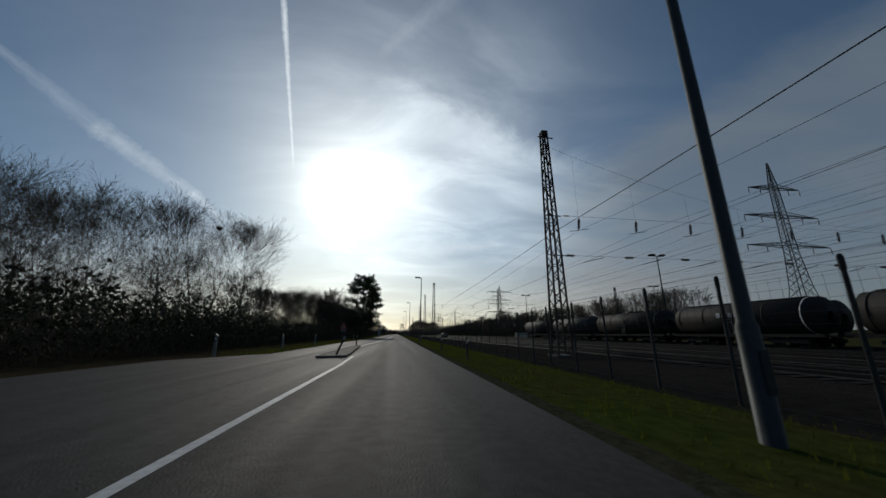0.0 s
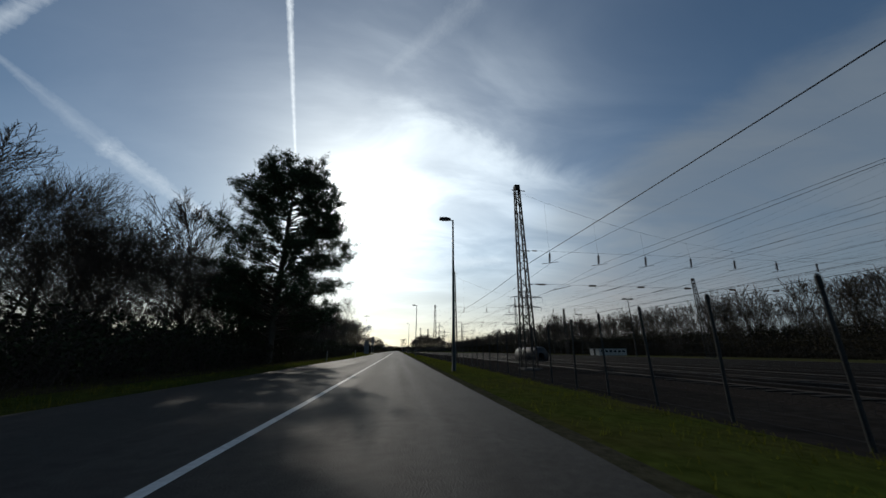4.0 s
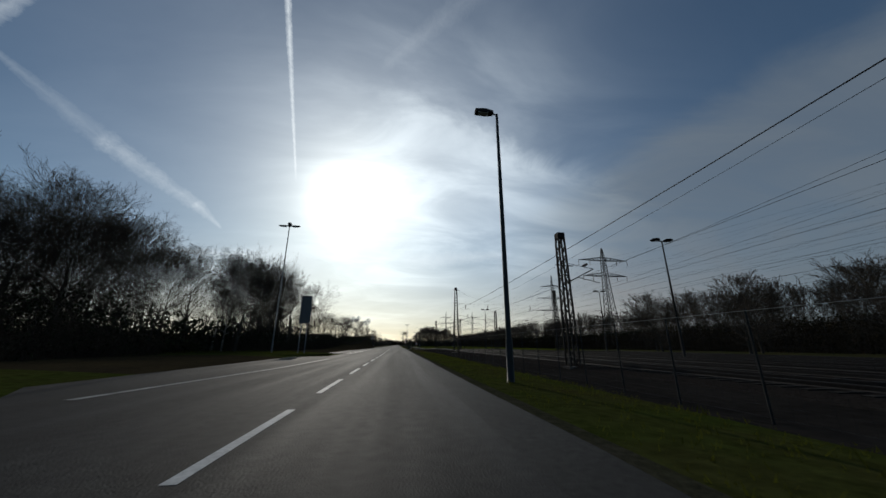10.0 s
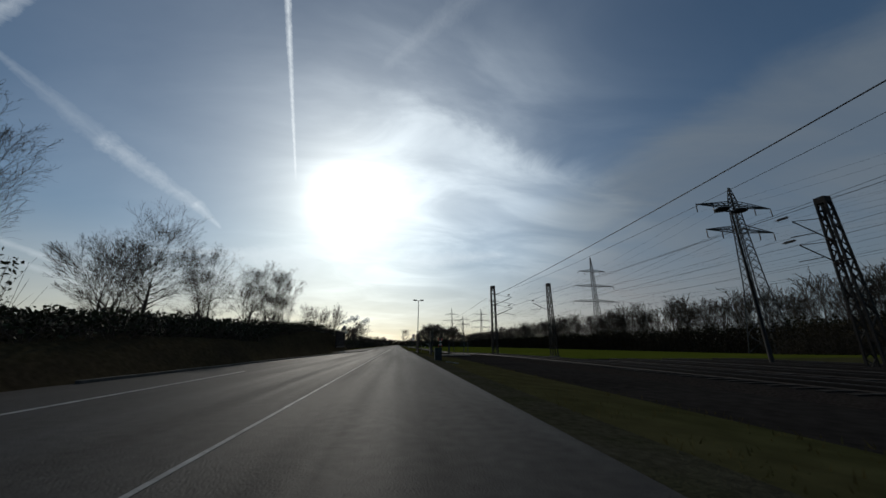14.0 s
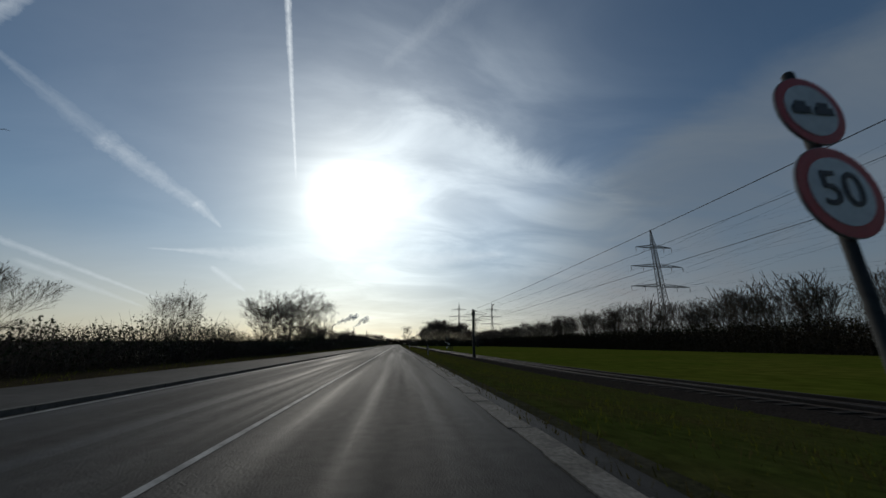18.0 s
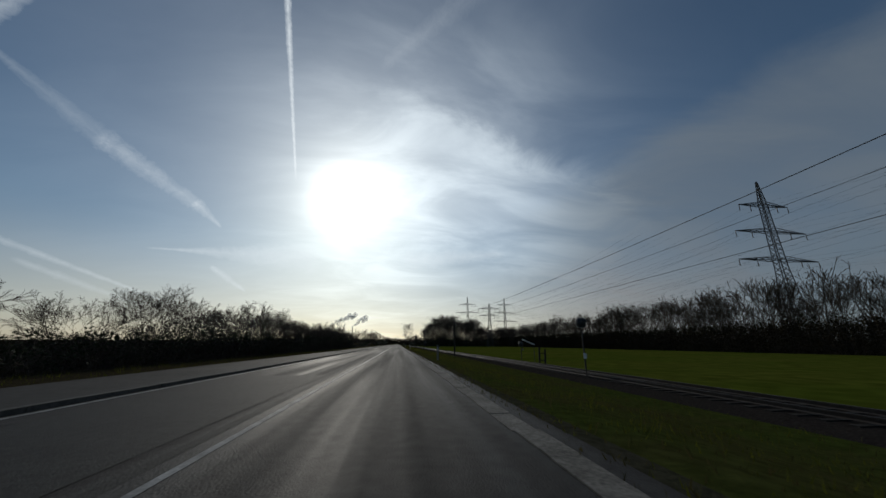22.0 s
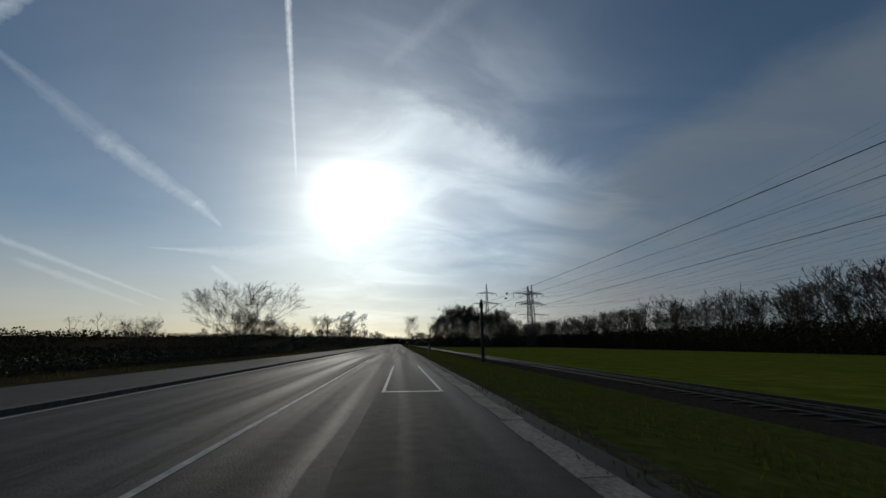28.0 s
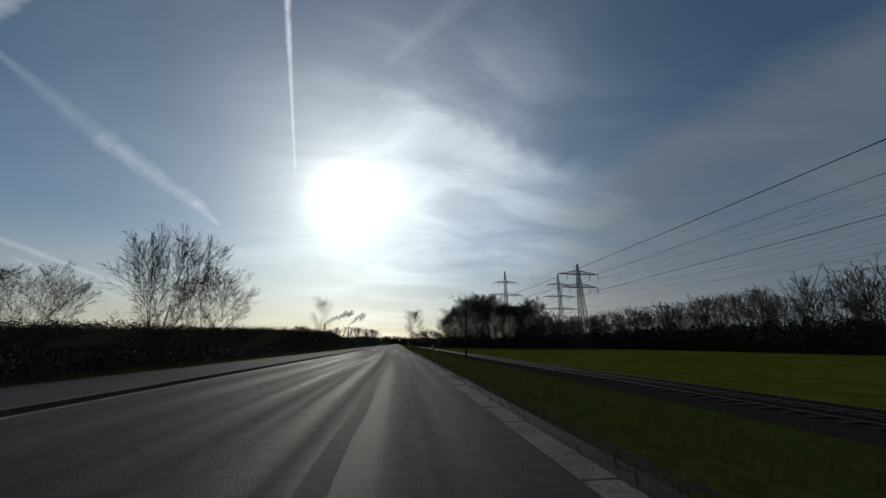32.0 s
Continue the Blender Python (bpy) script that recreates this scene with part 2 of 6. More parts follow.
def asphalt_material(name, spec, smooth_to, rough_to):
    """Worn asphalt: wheel tracks polished along the road, tar patches, fine stone."""
    m = material(name, (0.030, 0.028, 0.0255), 0.62, vary=0.30, scale=0.5, bump=0.5, bump_scale=45, second=(0.038, 0.0355, 0.032), spread=0.4, spec=spec)
    t = m.node_tree
    b = t.nodes["Principled BSDF"]
    geo = t.nodes.new("ShaderNodeNewGeometry")
    mp = t.nodes.new("ShaderNodeMapping")
    mp.inputs["Scale"].default_value = (1.4, 0.035, 1)
    t.links.new(geo.outputs["Position"], mp.inputs[0])
    n = t.nodes.new("ShaderNodeTexNoise")
    n.inputs["Scale"].default_value, n.inputs["Detail"].default_value = 1.0, 5
    t.links.new(mp.outputs[0], n.inputs["Vector"])
    r = t.nodes.new("ShaderNodeMapRange")
    t.links.new(n.outputs["Fac"], r.inputs[0])
    for i, v in enumerate((0.36, 0.64, smooth_to, rough_to)):
        r.inputs[1 + i].default_value = v
    t.links.new(r.outputs[0], b.inputs["Roughness"])
    return m


ASPHALT = asphalt_material("asphalt", 0.075, 0.63, 0.74)
WORN_ASPHALT = asphalt_material("worn_asphalt", 0.075, 0.57, 0.80)
PATCH = material("tar_patch", (0.030, 0.029, 0.026), 0.70, vary=0.3, scale=1.0, bump=0.45, bump_scale=55, spec=0.070)
PAINT = material("road_paint", (0.62, 0.62, 0.60), 0.6, vary=0.22, scale=1.4, second=(0.42, 0.42, 0.40), bump=0.1, spec=0.08)
WORN_PAINT = material("worn_road_paint", (0.36, 0.36, 0.34), 0.65, vary=0.3, scale=2.2, second=(0.15, 0.15, 0.145), spread=0.4, spec=0.08)
FAINT_PAINT = material("faded_road_paint", (0.11, 0.11, 0.105), 0.75, vary=0.3, scale=2.2, second=(0.05, 0.05, 0.048), spread=0.4, spec=0.08)
CONCRETE = material("concrete", (0.21, 0.195, 0.17), 0.85, vary=0.4, scale=2.2, second=(0.10, 0.093, 0.078), bump=0.3, bump_scale=35, spec=0.08)
KERB = material("kerb_concrete", (0.12, 0.115, 0.105), 0.85, vary=0.25, scale=1.2, second=(0.07, 0.066, 0.058), bump=0.3, spec=0.08)
PAVING = material("path_asphalt", (0.066, 0.061, 0.054), 0.75, vary=0.2, scale=0.4, second=(0.046, 0.043, 0.038), bump=0.3, bump_scale=50, spec=0.05)
GRASS_SOIL = material("grass_ground", (0.036, 0.052, 0.010), 0.9, vary=0.35, scale=0.35, second=(0.046, 0.043, 0.015), bump=0.8, bump_scale=14, spec=0.0)
BLADES = material("grass_blades", (0.062, 0.076, 0.010), 0.6, vary=0.3, scale=0.4, second=(0.074, 0.064, 0.022), island=0.35, spec=0.0)
FIELD = material("winter_crop", (0.050, 0.072, 0.008), 0.85, vary=0.35, scale=0.06, second=(0.080, 0.084, 0.014), bump=0.7, bump_scale=6, spec=0.0)
ROUGH_GRASS = material("rough_grass", (0.056, 0.050, 0.024), 0.9, vary=0.3, scale=0.12, second=(0.040, 0.043, 0.016), bump=0.8, bump_scale=5, spec=0.0)
SOIL = material("leaf_litter", (0.030, 0.024, 0.016), 0.95, vary=0.35, scale=0.5, second=(0.045, 0.037, 0.020), bump=0.9, bump_scale=9, spec=0.0)
GRAVEL = material("yard_gravel", (0.030, 0.027, 0.024), 0.9, vary=0.35, scale=0.25, second=(0.020, 0.018, 0.016), bump=0.9, bump_scale=24, spec=0.0)
BALLAST = material("track_ballast", (0.030, 0.026, 0.022), 0.95, vary=0.45, scale=1.2, second=(0.026, 0.022, 0.020), bump=1.0, bump_scale=18, spec=0.0)
VERGE_DIRT = material("verge_gravel", (0.050, 0.046, 0.034), 0.95, vary=0.35, scale=0.8, second=(0.034, 0.035, 0.018), bump=0.9, bump_scale=26, spec=0.0)
BARK = material("bark", (0.050, 0.040, 0.032), 0.9, vary=0.35, scale=3.0, second=(0.075, 0.066, 0.052), bump=0.6, bump_scale=30, spec=0.08)
TWIGS = material("twigs", (0.046, 0.036, 0.028), 0.85, vary=0.3, scale=1.0, second=(0.068, 0.052, 0.038), spec=0.2)
BIRCH = material("birch_bark", (0.30, 0.28, 0.25), 0.8, vary=0.4, scale=4.0, second=(0.06, 0.05, 0.045), spread=0.3)
DRY_BLADES = material("dry_grass_blades", (0.058, 0.052, 0.022), 0.7, vary=0.3, scale=0.5, second=(0.040, 0.050, 0.014), island=0.35, spec=0.0)
NEEDLES = material("pine_needles", (0.022, 0.038, 0.016), 0.7, vary=0.35, scale=0.8, second=(0.034, 0.050, 0.018), island=0.3, spec=0.25)
IVY = material("evergreen_leaves", (0.022, 0.030, 0.012), 0.7, vary=0.4, scale=0.7, second=(0.036, 0.038, 0.016), island=0.35, spec=0.12)
GALV = material("galvanised_steel", (0.17, 0.175, 0.175), 0.7, 0.15, vary=0.22, scale=2.0, second=(0.12, 0.125, 0.125), spec=0.25)
LAMP_PAINT = material("green_grey_paint", (0.036, 0.044, 0.044), 0.5, 0.2, vary=0.2, scale=1.0, second=(0.028, 0.034, 0.034), spec=0.2)
DARK_STEEL = material("dark_painted_steel", (0.030, 0.032, 0.031), 0.75, 0.0, vary=0.3, scale=1.2, second=(0.040, 0.031, 0.026), spec=0.08)
RUST = material("rusty_steel", (0.052, 0.034, 0.027), 0.85, 0.3, vary=0.35, scale=1.8, second=(0.034, 0.027, 0.024))
RAIL = material("rail_steel", (0.050, 0.045, 0.042), 0.62, 0.25, vary=0.25, scale=1.0, second=(0.042, 0.034, 0.029), spec=0.2)
SLEEPER = material("sleeper", (0.028, 0.025, 0.022), 0.9, vary=0.3, scale=2.0, bump=0.4, spec=0.08)
WIRE = material("wire", (0.020, 0.020, 0.021), 0.6, 0.4, vary=0.1)
INSULATOR = material("insulator", (0.055, 0.035, 0.028), 0.3, vary=0.2)
TANK = material("tank_paint_dark", (0.026, 0.025, 0.025), 0.65, 0.0, vary=0.3, scale=0.7, second=(0.032, 0.027, 0.023), spec=0.1)
TANK_LIGHT = material("tank_paint_grey", (0.048, 0.047, 0.046), 0.6, 0.0, vary=0.25, scale=0.8, second=(0.048, 0.043, 0.04), spec=0.12)
WHITE = material("white_paint", (0.70, 0.70, 0.68), 0.5, vary=0.12, scale=1.5, second=(0.55, 0.55, 0.53))
# white darkened in its colour to stand in for posts and plates being backlit
POST_WHITE = material("backlit_white_plastic", (0.19, 0.19, 0.18), 0.6, vary=0.2, scale=3.0, second=(0.15, 0.145, 0.13), spec=0.15)
BLACK = material("black_paint", (0.020, 0.020, 0.021), 0.5, vary=0.2)
RED = material("red_paint", (0.42, 0.030, 0.026), 0.45, vary=0.15, scale=2.0)
SIGN_BACK = material("sign_back_grey", (0.20, 0.205, 0.21), 0.5, 0.4, vary=0.12, scale=1.5)
BOARD = material("board_grey", (0.12, 0.125, 0.13), 0.55, 0.2, vary=0.12, scale=1.0)
RENDER_WALL = material("pale_render", (0.34, 0.33, 0.31), 0.85, vary=0.15, scale=0.6)
ROOF = material("bitumen_roof", (0.055, 0.053, 0.050), 0.85, vary=0.2)
POST_GREY = material("weathered_post", (0.036, 0.036, 0.034), 0.8, 0.1, vary=0.25, scale=2.0, spec=0.2)
PYLON = material("pylon_steel", (0.042, 0.044, 0.045), 0.7, 0.1, vary=0.15, scale=0.3, spec=0.2)
GLASS = material("window_glass", (0.030, 0.034, 0.038), 0.08, vary=0.05)
LENS = material("lamp_glass", (0.45, 0.46, 0.46), 0.25, vary=0.08)
WOOD = material("weathered_wood", (0.115, 0.095, 0.075), 0.85, vary=0.3, scale=3.0, bump=0.4)
STEAM = material("steam", (0.80, 0.82, 0.85), 1.0, vary=0.06, spec=0.0)
through_light = STEAM.node_tree.nodes.new("ShaderNodeBsdfTranslucent")
through_light.inputs[0].default_value = (0.80, 0.84, 0.88, 1)
blend = STEAM.node_tree.nodes.new("ShaderNodeMixShader")
blend.inputs[0].default_value = 0.6
STEAM.node_tree.links.new(STEAM.node_tree.nodes["Principled BSDF"].outputs[0], blend.inputs[1])
STEAM.node_tree.links.new(through_light.outputs[0], blend.inputs[2])
thin = STEAM.node_tree.nodes.new("ShaderNodeBsdfTransparent")
veil_mix = STEAM.node_tree.nodes.new("ShaderNodeMixShader")
veil_mix.inputs[0].default_value = 0.80
STEAM.node_tree.links.new(blend.outputs[0], veil_mix.inputs[1])
STEAM.node_tree.links.new(thin.outputs[0], veil_mix.inputs[2])
STEAM.node_tree.links.new(veil_mix.outputs[0], STEAM.node_tree.nodes["Material Output"].inputs[0])

# thin blades let light through from behind
for m_blade, tint in ((BLADES, (0.085, 0.095, 0.012, 1)), (DRY_BLADES, (0.065, 0.054, 0.022, 1))):
    nt = m_blade.node_tree
    glowing = nt.nodes.new("ShaderNodeBsdfTranslucent")
    glowing.inputs[0].default_value = tint
    half = nt.nodes.new("ShaderNodeMixShader")
    half.inputs[0].default_value = 0.5
    nt.links.new(nt.nodes["Principled BSDF"].outputs[0], half.inputs[1])
    nt.links.new(glowing.outputs[0], half.inputs[2])
    nt.links.new(half.outputs[0], nt.nodes["Material Output"].inputs[0])


# ---- mesh tools ----
class Geo:
    """Collects vertices and faces, then makes one mesh."""

    def __init__(self):
        self.v, self.f, self.mi = [], [], []

    def face(self, pts, m=0):
        k = len(self.v)
        self.v += [tuple(p) for p in pts]
        self.f.append(tuple(range(k, k + len(pts))))
        self.mi.append(m)
        return self

    def box(self, x0, y0, z0, x1, y1, z1, turn=None):
        k = len(self.v)
        pts = [(x, y, z) for z in (z0, z1) for x, y in ((x0, y0), (x1, y0), (x1, y1), (x0, y1))]
        if turn is not None:
            pts = [tuple(turn @ Vector(p)) for p in pts]
        self.v += pts
        for q in ((3, 2, 1, 0), (4, 5, 6, 7), (0, 1, 5, 4), (1, 2, 6, 5), (2, 3, 7, 6), (3, 0, 4, 7)):
            self.f.append(tuple(k + i for i in q))
            self.mi.append(0)
        return self

    def rod(self, p0, p1, r0, r1=None, n=6, caps=True):
        p0, p1 = Vector(p0), Vector(p1)
        r1 = r0 if r1 is None else r1
        d = p1 - p0
        if d.length < 1e-6:
            return self
        d.normalize()
        a = d.orthogonal().normalized()
        b = d.cross(a)
        k = len(self.v)
        for p, r in ((p0, r0), (p1, r1)):
            for i in range(n):
                w = 2 * math.pi * i / n
                self.v.append(tuple(p + a * (r * math.cos(w)) + b * (r * math.sin(w))))
        for i in range(n):
            j = (i + 1) % n
            self.f.append((k + i, k + j, k + n + j, k + n + i))
            self.mi.append(0)
        if caps:
            self.f += [tuple(k + i for i in reversed(range(n))), tuple(k + n + i for i in range(n))]
            self.mi += [0, 0]
        return self

    def line(self, pts, r, n=4):
        for a, b in zip(pts, pts[1:]):
            self.rod(a, b, r, r, n, False)
        return self

    def path(self, pts, r, n=4):
        """One continuous thin tube along a polyline."""
        pts = [Vector(p) for p in pts]
        k, m = len(self.v), len(pts)
        d = (pts[-1] - pts[0]).normalized()
        a = d.orthogonal().normalized()
        b = d.cross(a)
        for p in pts:
            for i in range(n):
                w = 2 * math.pi * i / n
                self.v.append(tuple(p + a * (r * math.cos(w)) + b * (r * math.sin(w))))
        for q in range(m - 1):
            for i in range(n):
                j = (i + 1) % n
                self.f.append((k + q * n + i, k + q * n + j, k + q * n + n + j, k + q * n + n + i))
                self.mi.append(0)
        return self

    def bar(self, p0, p1, w):
        """A square steel section."""
        return self.rod(p0, p1, w * 0.707, None, 4)

    def lathe(self, rings, n=16, axis="z", at=(0, 0, 0)):
        """Rings of (height, radius) turned about an axis."""
        k = len(self.v)
        ax = {"x": lambda h, u, w: (h, u, w), "y": lambda h, u, w: (u, h, w), "z": lambda h, u, w: (u, w, h)}[axis]
        for h, r in rings:
            for i in range(n):
                w = 2 * math.pi * i / n
                p = ax(h, r * math.cos(w), r * math.sin(w))
                self.v.append((p[0] + at[0], p[1] + at[1], p[2] + at[2]))
        for q in range(len(rings) - 1):
            for i in range(n):
                j = (i + 1) % n
                self.f.append((k + q * n + i, k + q * n + j, k + q * n + n + j, k + q * n + n + i))
                self.mi.append(0)
        self.f += [tuple(k + i for i in range(n)), tuple(k + (len(rings) - 1) * n + i for i in range(n))]
        self.mi += [0, 0]
        return self

    def plate(self, outline, y0, y1):
        """A flat plate: an outline of (x, z) with thickness along y."""
        k, n = len(self.v), len(outline)
        self.v += [(x, y0, z) for x, z in outline] + [(x, y1, z) for x, z in outline]
        self.f += [tuple(k + i for i in range(n)), tuple(k + n + i for i in reversed(range(n)))]
        self.mi += [0, 0]
        for i in range(n):
            j = (i + 1) % n
            self.f.append((k + i, k + n + i, k + n + j, k + j))
            self.mi.append(0)
        return self

    def mesh(self, name, mats, smooth=False):
        me = bpy.data.meshes.new(name)
        me.from_pydata(self.v, [], self.f)
        for m in mats if isinstance(mats, (list, tuple)) else [mats]:
            me.materials.append(m)
        if any(self.mi):
            me.polygons.foreach_set("material_index", self.mi)
        if smooth:
            me.polygons.foreach_set("use_smooth", [True] * len(me.polygons))
        me.update()
        return me


def part(name, geo, mat, parent, label="", smooth=False):
    ob = new(name, geo.mesh(name, mat, smooth))
    ob.parent = parent
    return tagged(ob, label) if label else ob


def thing(name, m, label, category, group=""):
    ob = new(name)
    ob.empty_display_size = 0.3
    ob.matrix_basis = m
    return tagged(ob, label, category, group)


def circle(cx, cz, r, n=24):
    return [(cx + r * math.cos(2 * math.pi * i / n), cz + r * math.sin(2 * math.pi * i / n)) for i in range(n)]


def step(x, a, b):
    u = min(max((x - a) / (b - a), 0.0), 1.0)
    return u * u * (3 - 2 * u)


def along(table, x):
    for (x0, z0), (x1, z1) in zip(table, table[1:]):
        if x <= x1:
            return z0 + (z1 - z0) * max(0.0, (x - x0)) / (x1 - x0)
    return table[-1][1]


# ---- ground ----
YARD = [(1.9, -0.03), (3.4, -0.05), (5.4, -0.22), (7.0, -0.36), (400.0, -0.36)]
MEADOW = [(1.9, -0.03), (3.0, -0.08), (4.6, -0.36), (7.6, -0.98), (9.2, -1.12), (15.0, -1.12), (16.5, -1.2), (400.0, -1.2)]


def ground_z(x, y):
    if x >= 1.9:
        k = step(y, 268, 330)
        return along(YARD, x) * (1 - k) + along(MEADOW, x) * k + 3.0 * step(x, 112, 140)
    if x > -5.8:
        return -0.08
    z = -0.04 + 0.25 * step(-x, 7.5, 14.0)
    bank = step(-x, 8.75, 9.9) * step(y, 238, 256) * (1 - step(y, 294.5, 302))
    z += bank * (1.35 + 1.35 * step(y, 258, 290) + 0.2 * math.sin(y * 0.21) + 0.15 * math.sin(y * 0.63 + x))
    mound = step(-x, 9.5, 14.0) * step(y, 541, 556) * (1 - step(y, 580, 600))
    z += mound * 2.6
    low = step(-x, 9.0, 11.5) * step(y, 484, 496) * (1 - step(y, 506, 514))
    if x < -40:
        z += 2.2 * step(-x, 40, 75) * (1 - step(y, 285, 320))
    return z + low * 1.3


def sheet(name, xs, ys, height, mats, pick, lift=0.0):
    g = Geo()
    g.v = [(x, y, height(x, y) + lift) for y in ys for x in xs]
    n = len(xs)
    for j in range(len(ys) - 1):
        for i in range(n - 1):
            g.f.append((j * n + i, j * n + i + 1, j * n + n + i + 1, j * n + n + i))
            g.mi.append(pick((xs[i] + xs[i + 1]) / 2, (ys[j] + ys[j + 1]) / 2))
    return new(name, g.mesh(name, mats, True))


def ground_kind(x, y):
    if x > 1.9:
        if x < 2.45:
            return 4
        if y < 272:
            return 4 if x < 2.9 and y > 205 else 3 if x < 6.0 and y > 222 else 0 if x < 6.0 else 2 if x < (50 if y < 120 else 24) else 3
        if y < 296:
            return 3 if x < 5 else 2 if x < 15 else 1
        return 0 if x < 11.0 else 2 if x < 14.6 else 1 if x < 104 else 5
    if x > -8.8:
        return 0
    if 132 < y < 184 and x > -19.5:
        return 0
    if 200 < y < 216 and x > -24:
        return 0
    return 5


GX = [-4000, -1200, -400, -150, -80, -45, -30, -24, -20, -17, -15.5, -14, -13, -12, -11, -10.2, -9.4, -8.6, -7.8, -7, -6.2, -5.6, -3, 0, 1.5, 1.9, 2.45, 3.0, 3.8, 4.6, 5.4, 6.0, 7.0, 8.0, 9.3, 11, 13, 15, 16.5, 20, 26, 34, 42, 50, 62, 76, 90, 104, 125, 160, 220, 400, 1200, 4000]
GY = [-1500, -400, -120] + [-60 + 4 * i for i in range(190)] + [720, 760, 820, 900, 1100, 1500, 2400, 4500]
ground = sheet("ground", GX, GY, ground_z, [GRASS_SOIL, FIELD, GRAVEL, ROUGH_GRASS, VERGE_DIRT, SOIL], ground_kind)
tagged(ground, "grass verge, gravel rail yard, green crop field and leaf-littered bank", "ground", kind="structure")

# ---- road ----
def left_edge(y):
    return along([(-60, -6.3), (2, -6.3), (6, -9.5), (14, -9.5), (19, -6.5), (135, -6.1), (160, -6.8), (173, -7.0), (178, -7.4), (181, -9.6), (183, -15.5), (198, -15.5), (203, -6.4), (213, -6.4), (216, -13), (222, -15.2), (232, -13), (248, -8.4), (262, -8.0), (284, -6.6), (291, -5.62), (900, -5.62)], y)


road = Geo()
ys = sorted(set([-60 + 3 * i for i in range(253)] + [720 + 20 * i for i in range(22)] + [2, 6, 14, 19, 173, 178, 181, 183, 198, 203, 213, 216, 222, 232]))
for y0, y1 in zip(ys, ys[1:]):
    a0, a1 = left_edge(y0), left_edge(y1)
    r = 2.05
    road.face([(a0, y0, 0), (r, y0, 0), (r, y1, 0), (a1, y1, 0)], 0 if y0 < 288 else 1)
    road.face([(r, y0, 0), (r, y0, -0.12), (r, y1, -0.12), (r, y1, 0)])
    road.face([(a0, y0, -0.12), (a0, y0, 0), (a1, y1, 0), (a1, y1, -0.12)])
road_ob = tagged(new("road", road.mesh("road", [ASPHALT, WORN_ASPHALT])), "worn grey asphalt two-lane road with polished wheel tracks", "road", kind="structure")
side = Geo().box(-60, 183.0, -0.10, -15.4, 196.5, 0.0)
tagged(new("side_road", side.mesh("side_road", ASPHALT)), "asphalt side road joining the main road", "road", kind="structure")


def marking(name, quads, mat, label):
    g = Geo()
    for q in quads:
        g.face([(x, y, 0.005) for x, y in q])
    return tagged(new(name, g.mesh(name, mat)), label, "road marking", "road markings", "structure")


def stripe(pts, w):
    return [[(xa - w / 2, ya), (xa + w / 2, ya), (xb + w / 2, yb), (xb - w / 2, yb)] for (xa, ya), (xb, yb) in zip(pts, pts[1:])]


marking("centre_line", stripe([(-1.86, -60), (-1.86, 12), (-2.02, 16.4)], 0.13) + stripe([(-3.1, 30), (-2.55, 42), (-1.95, 60), (-1.80, 75), (-1.80, 170.5)], 0.13), PAINT, "solid white centre line on grey asphalt")
for i in range(9):
    marking("centre_dash", stripe([(-1.68, 173.5 + 4.9 * i), (-1.68, 176.5 + 4.9 * i)], 0.13), PAINT, "white dash of the centre line at the junction")
marking("centre_line", stripe([(-1.80, 216), (-1.84, 240), (-1.80, 300)], 0.065), WORN_PAINT, "worn narrow white centre line")
marking("centre_line", stripe([(-1.80, 300), (-1.82, 470)], 0.085), WORN_PAINT, "worn white centre line with cracked paint")
marking("turn_lane_line", stripe([(-6.15, 178.0), (-5.3, 187), (-5.1, 197)], 0.20), WORN_PAINT, "broad white line at the mouth of the side road")
for i in range(7):
    marking("lane_dash", stripe([(-5.6, 209.6 + 2.4 * i), (-5.6, 211.1 + 2.4 * i)], 0.14), PAINT, "white dash beside the turning lane")
marking("lane_line", stripe([(-5.6, 226), (-5.75, 236), (-6.0, 252)], 0.13), WORN_PAINT, "worn white line beside the turning lane")
for i in range(8):
    y = 217.6 + 2.6 * i
    marking("hatch_bar", [[(-6.9, y), (-6.9, y + 0.7), (-5.75, y + 1.9), (-5.75, y + 1.2)]], PAINT, "slanted white bar of a hatched area")
marking("edge_line", stripe([(1.84, 205), (1.85, 229)], 0.05), FAINT_PAINT, "faint worn white edge line")
marking("edge_line", stripe([(-5.45, 300), (-5.45, 690)], 0.10), WORN_PAINT, "faint worn white edge line")
for x0, x1, y0, y1 in ((-4.9, -2.4, 352, 371), (-4.6, -3.4, 60, 88), (-7.6, -5.9, 199.2, 201.6)):
    marking("asphalt_patch", [[(x0, y0), (x1, y0 + 0.2), (x1, y1), (x0, y1 - 0.2)]], PATCH, "darker repaired strip of asphalt")

# long worn strips: a darker outer strip beside the first lane, tar-dark wheel track later on
def strip_marking(name, centre, width, y0, y1, stepy, mat, label, seed, wobble):
    rr = random.Random(seed)
    pts, y = [], y0
    while y <= y1:
        pts.append((centre + rr.uniform(-wobble, wobble), y, width * rr.uniform(0.75, 1.2)))
        y += stepy
    g = Geo()
    for (xa, ya, wa), (xb, yb, wb) in zip(pts, pts[1:]):
        g.face([(xa - wa / 2, ya, 0.003), (xa + wa / 2, ya, 0.003), (xb + wb / 2, yb, 0.003), (xb - wb / 2, yb, 0.003)])
    return tagged(new(name, g.mesh(name, mat)), label, "road surface", "road markings", "structure")


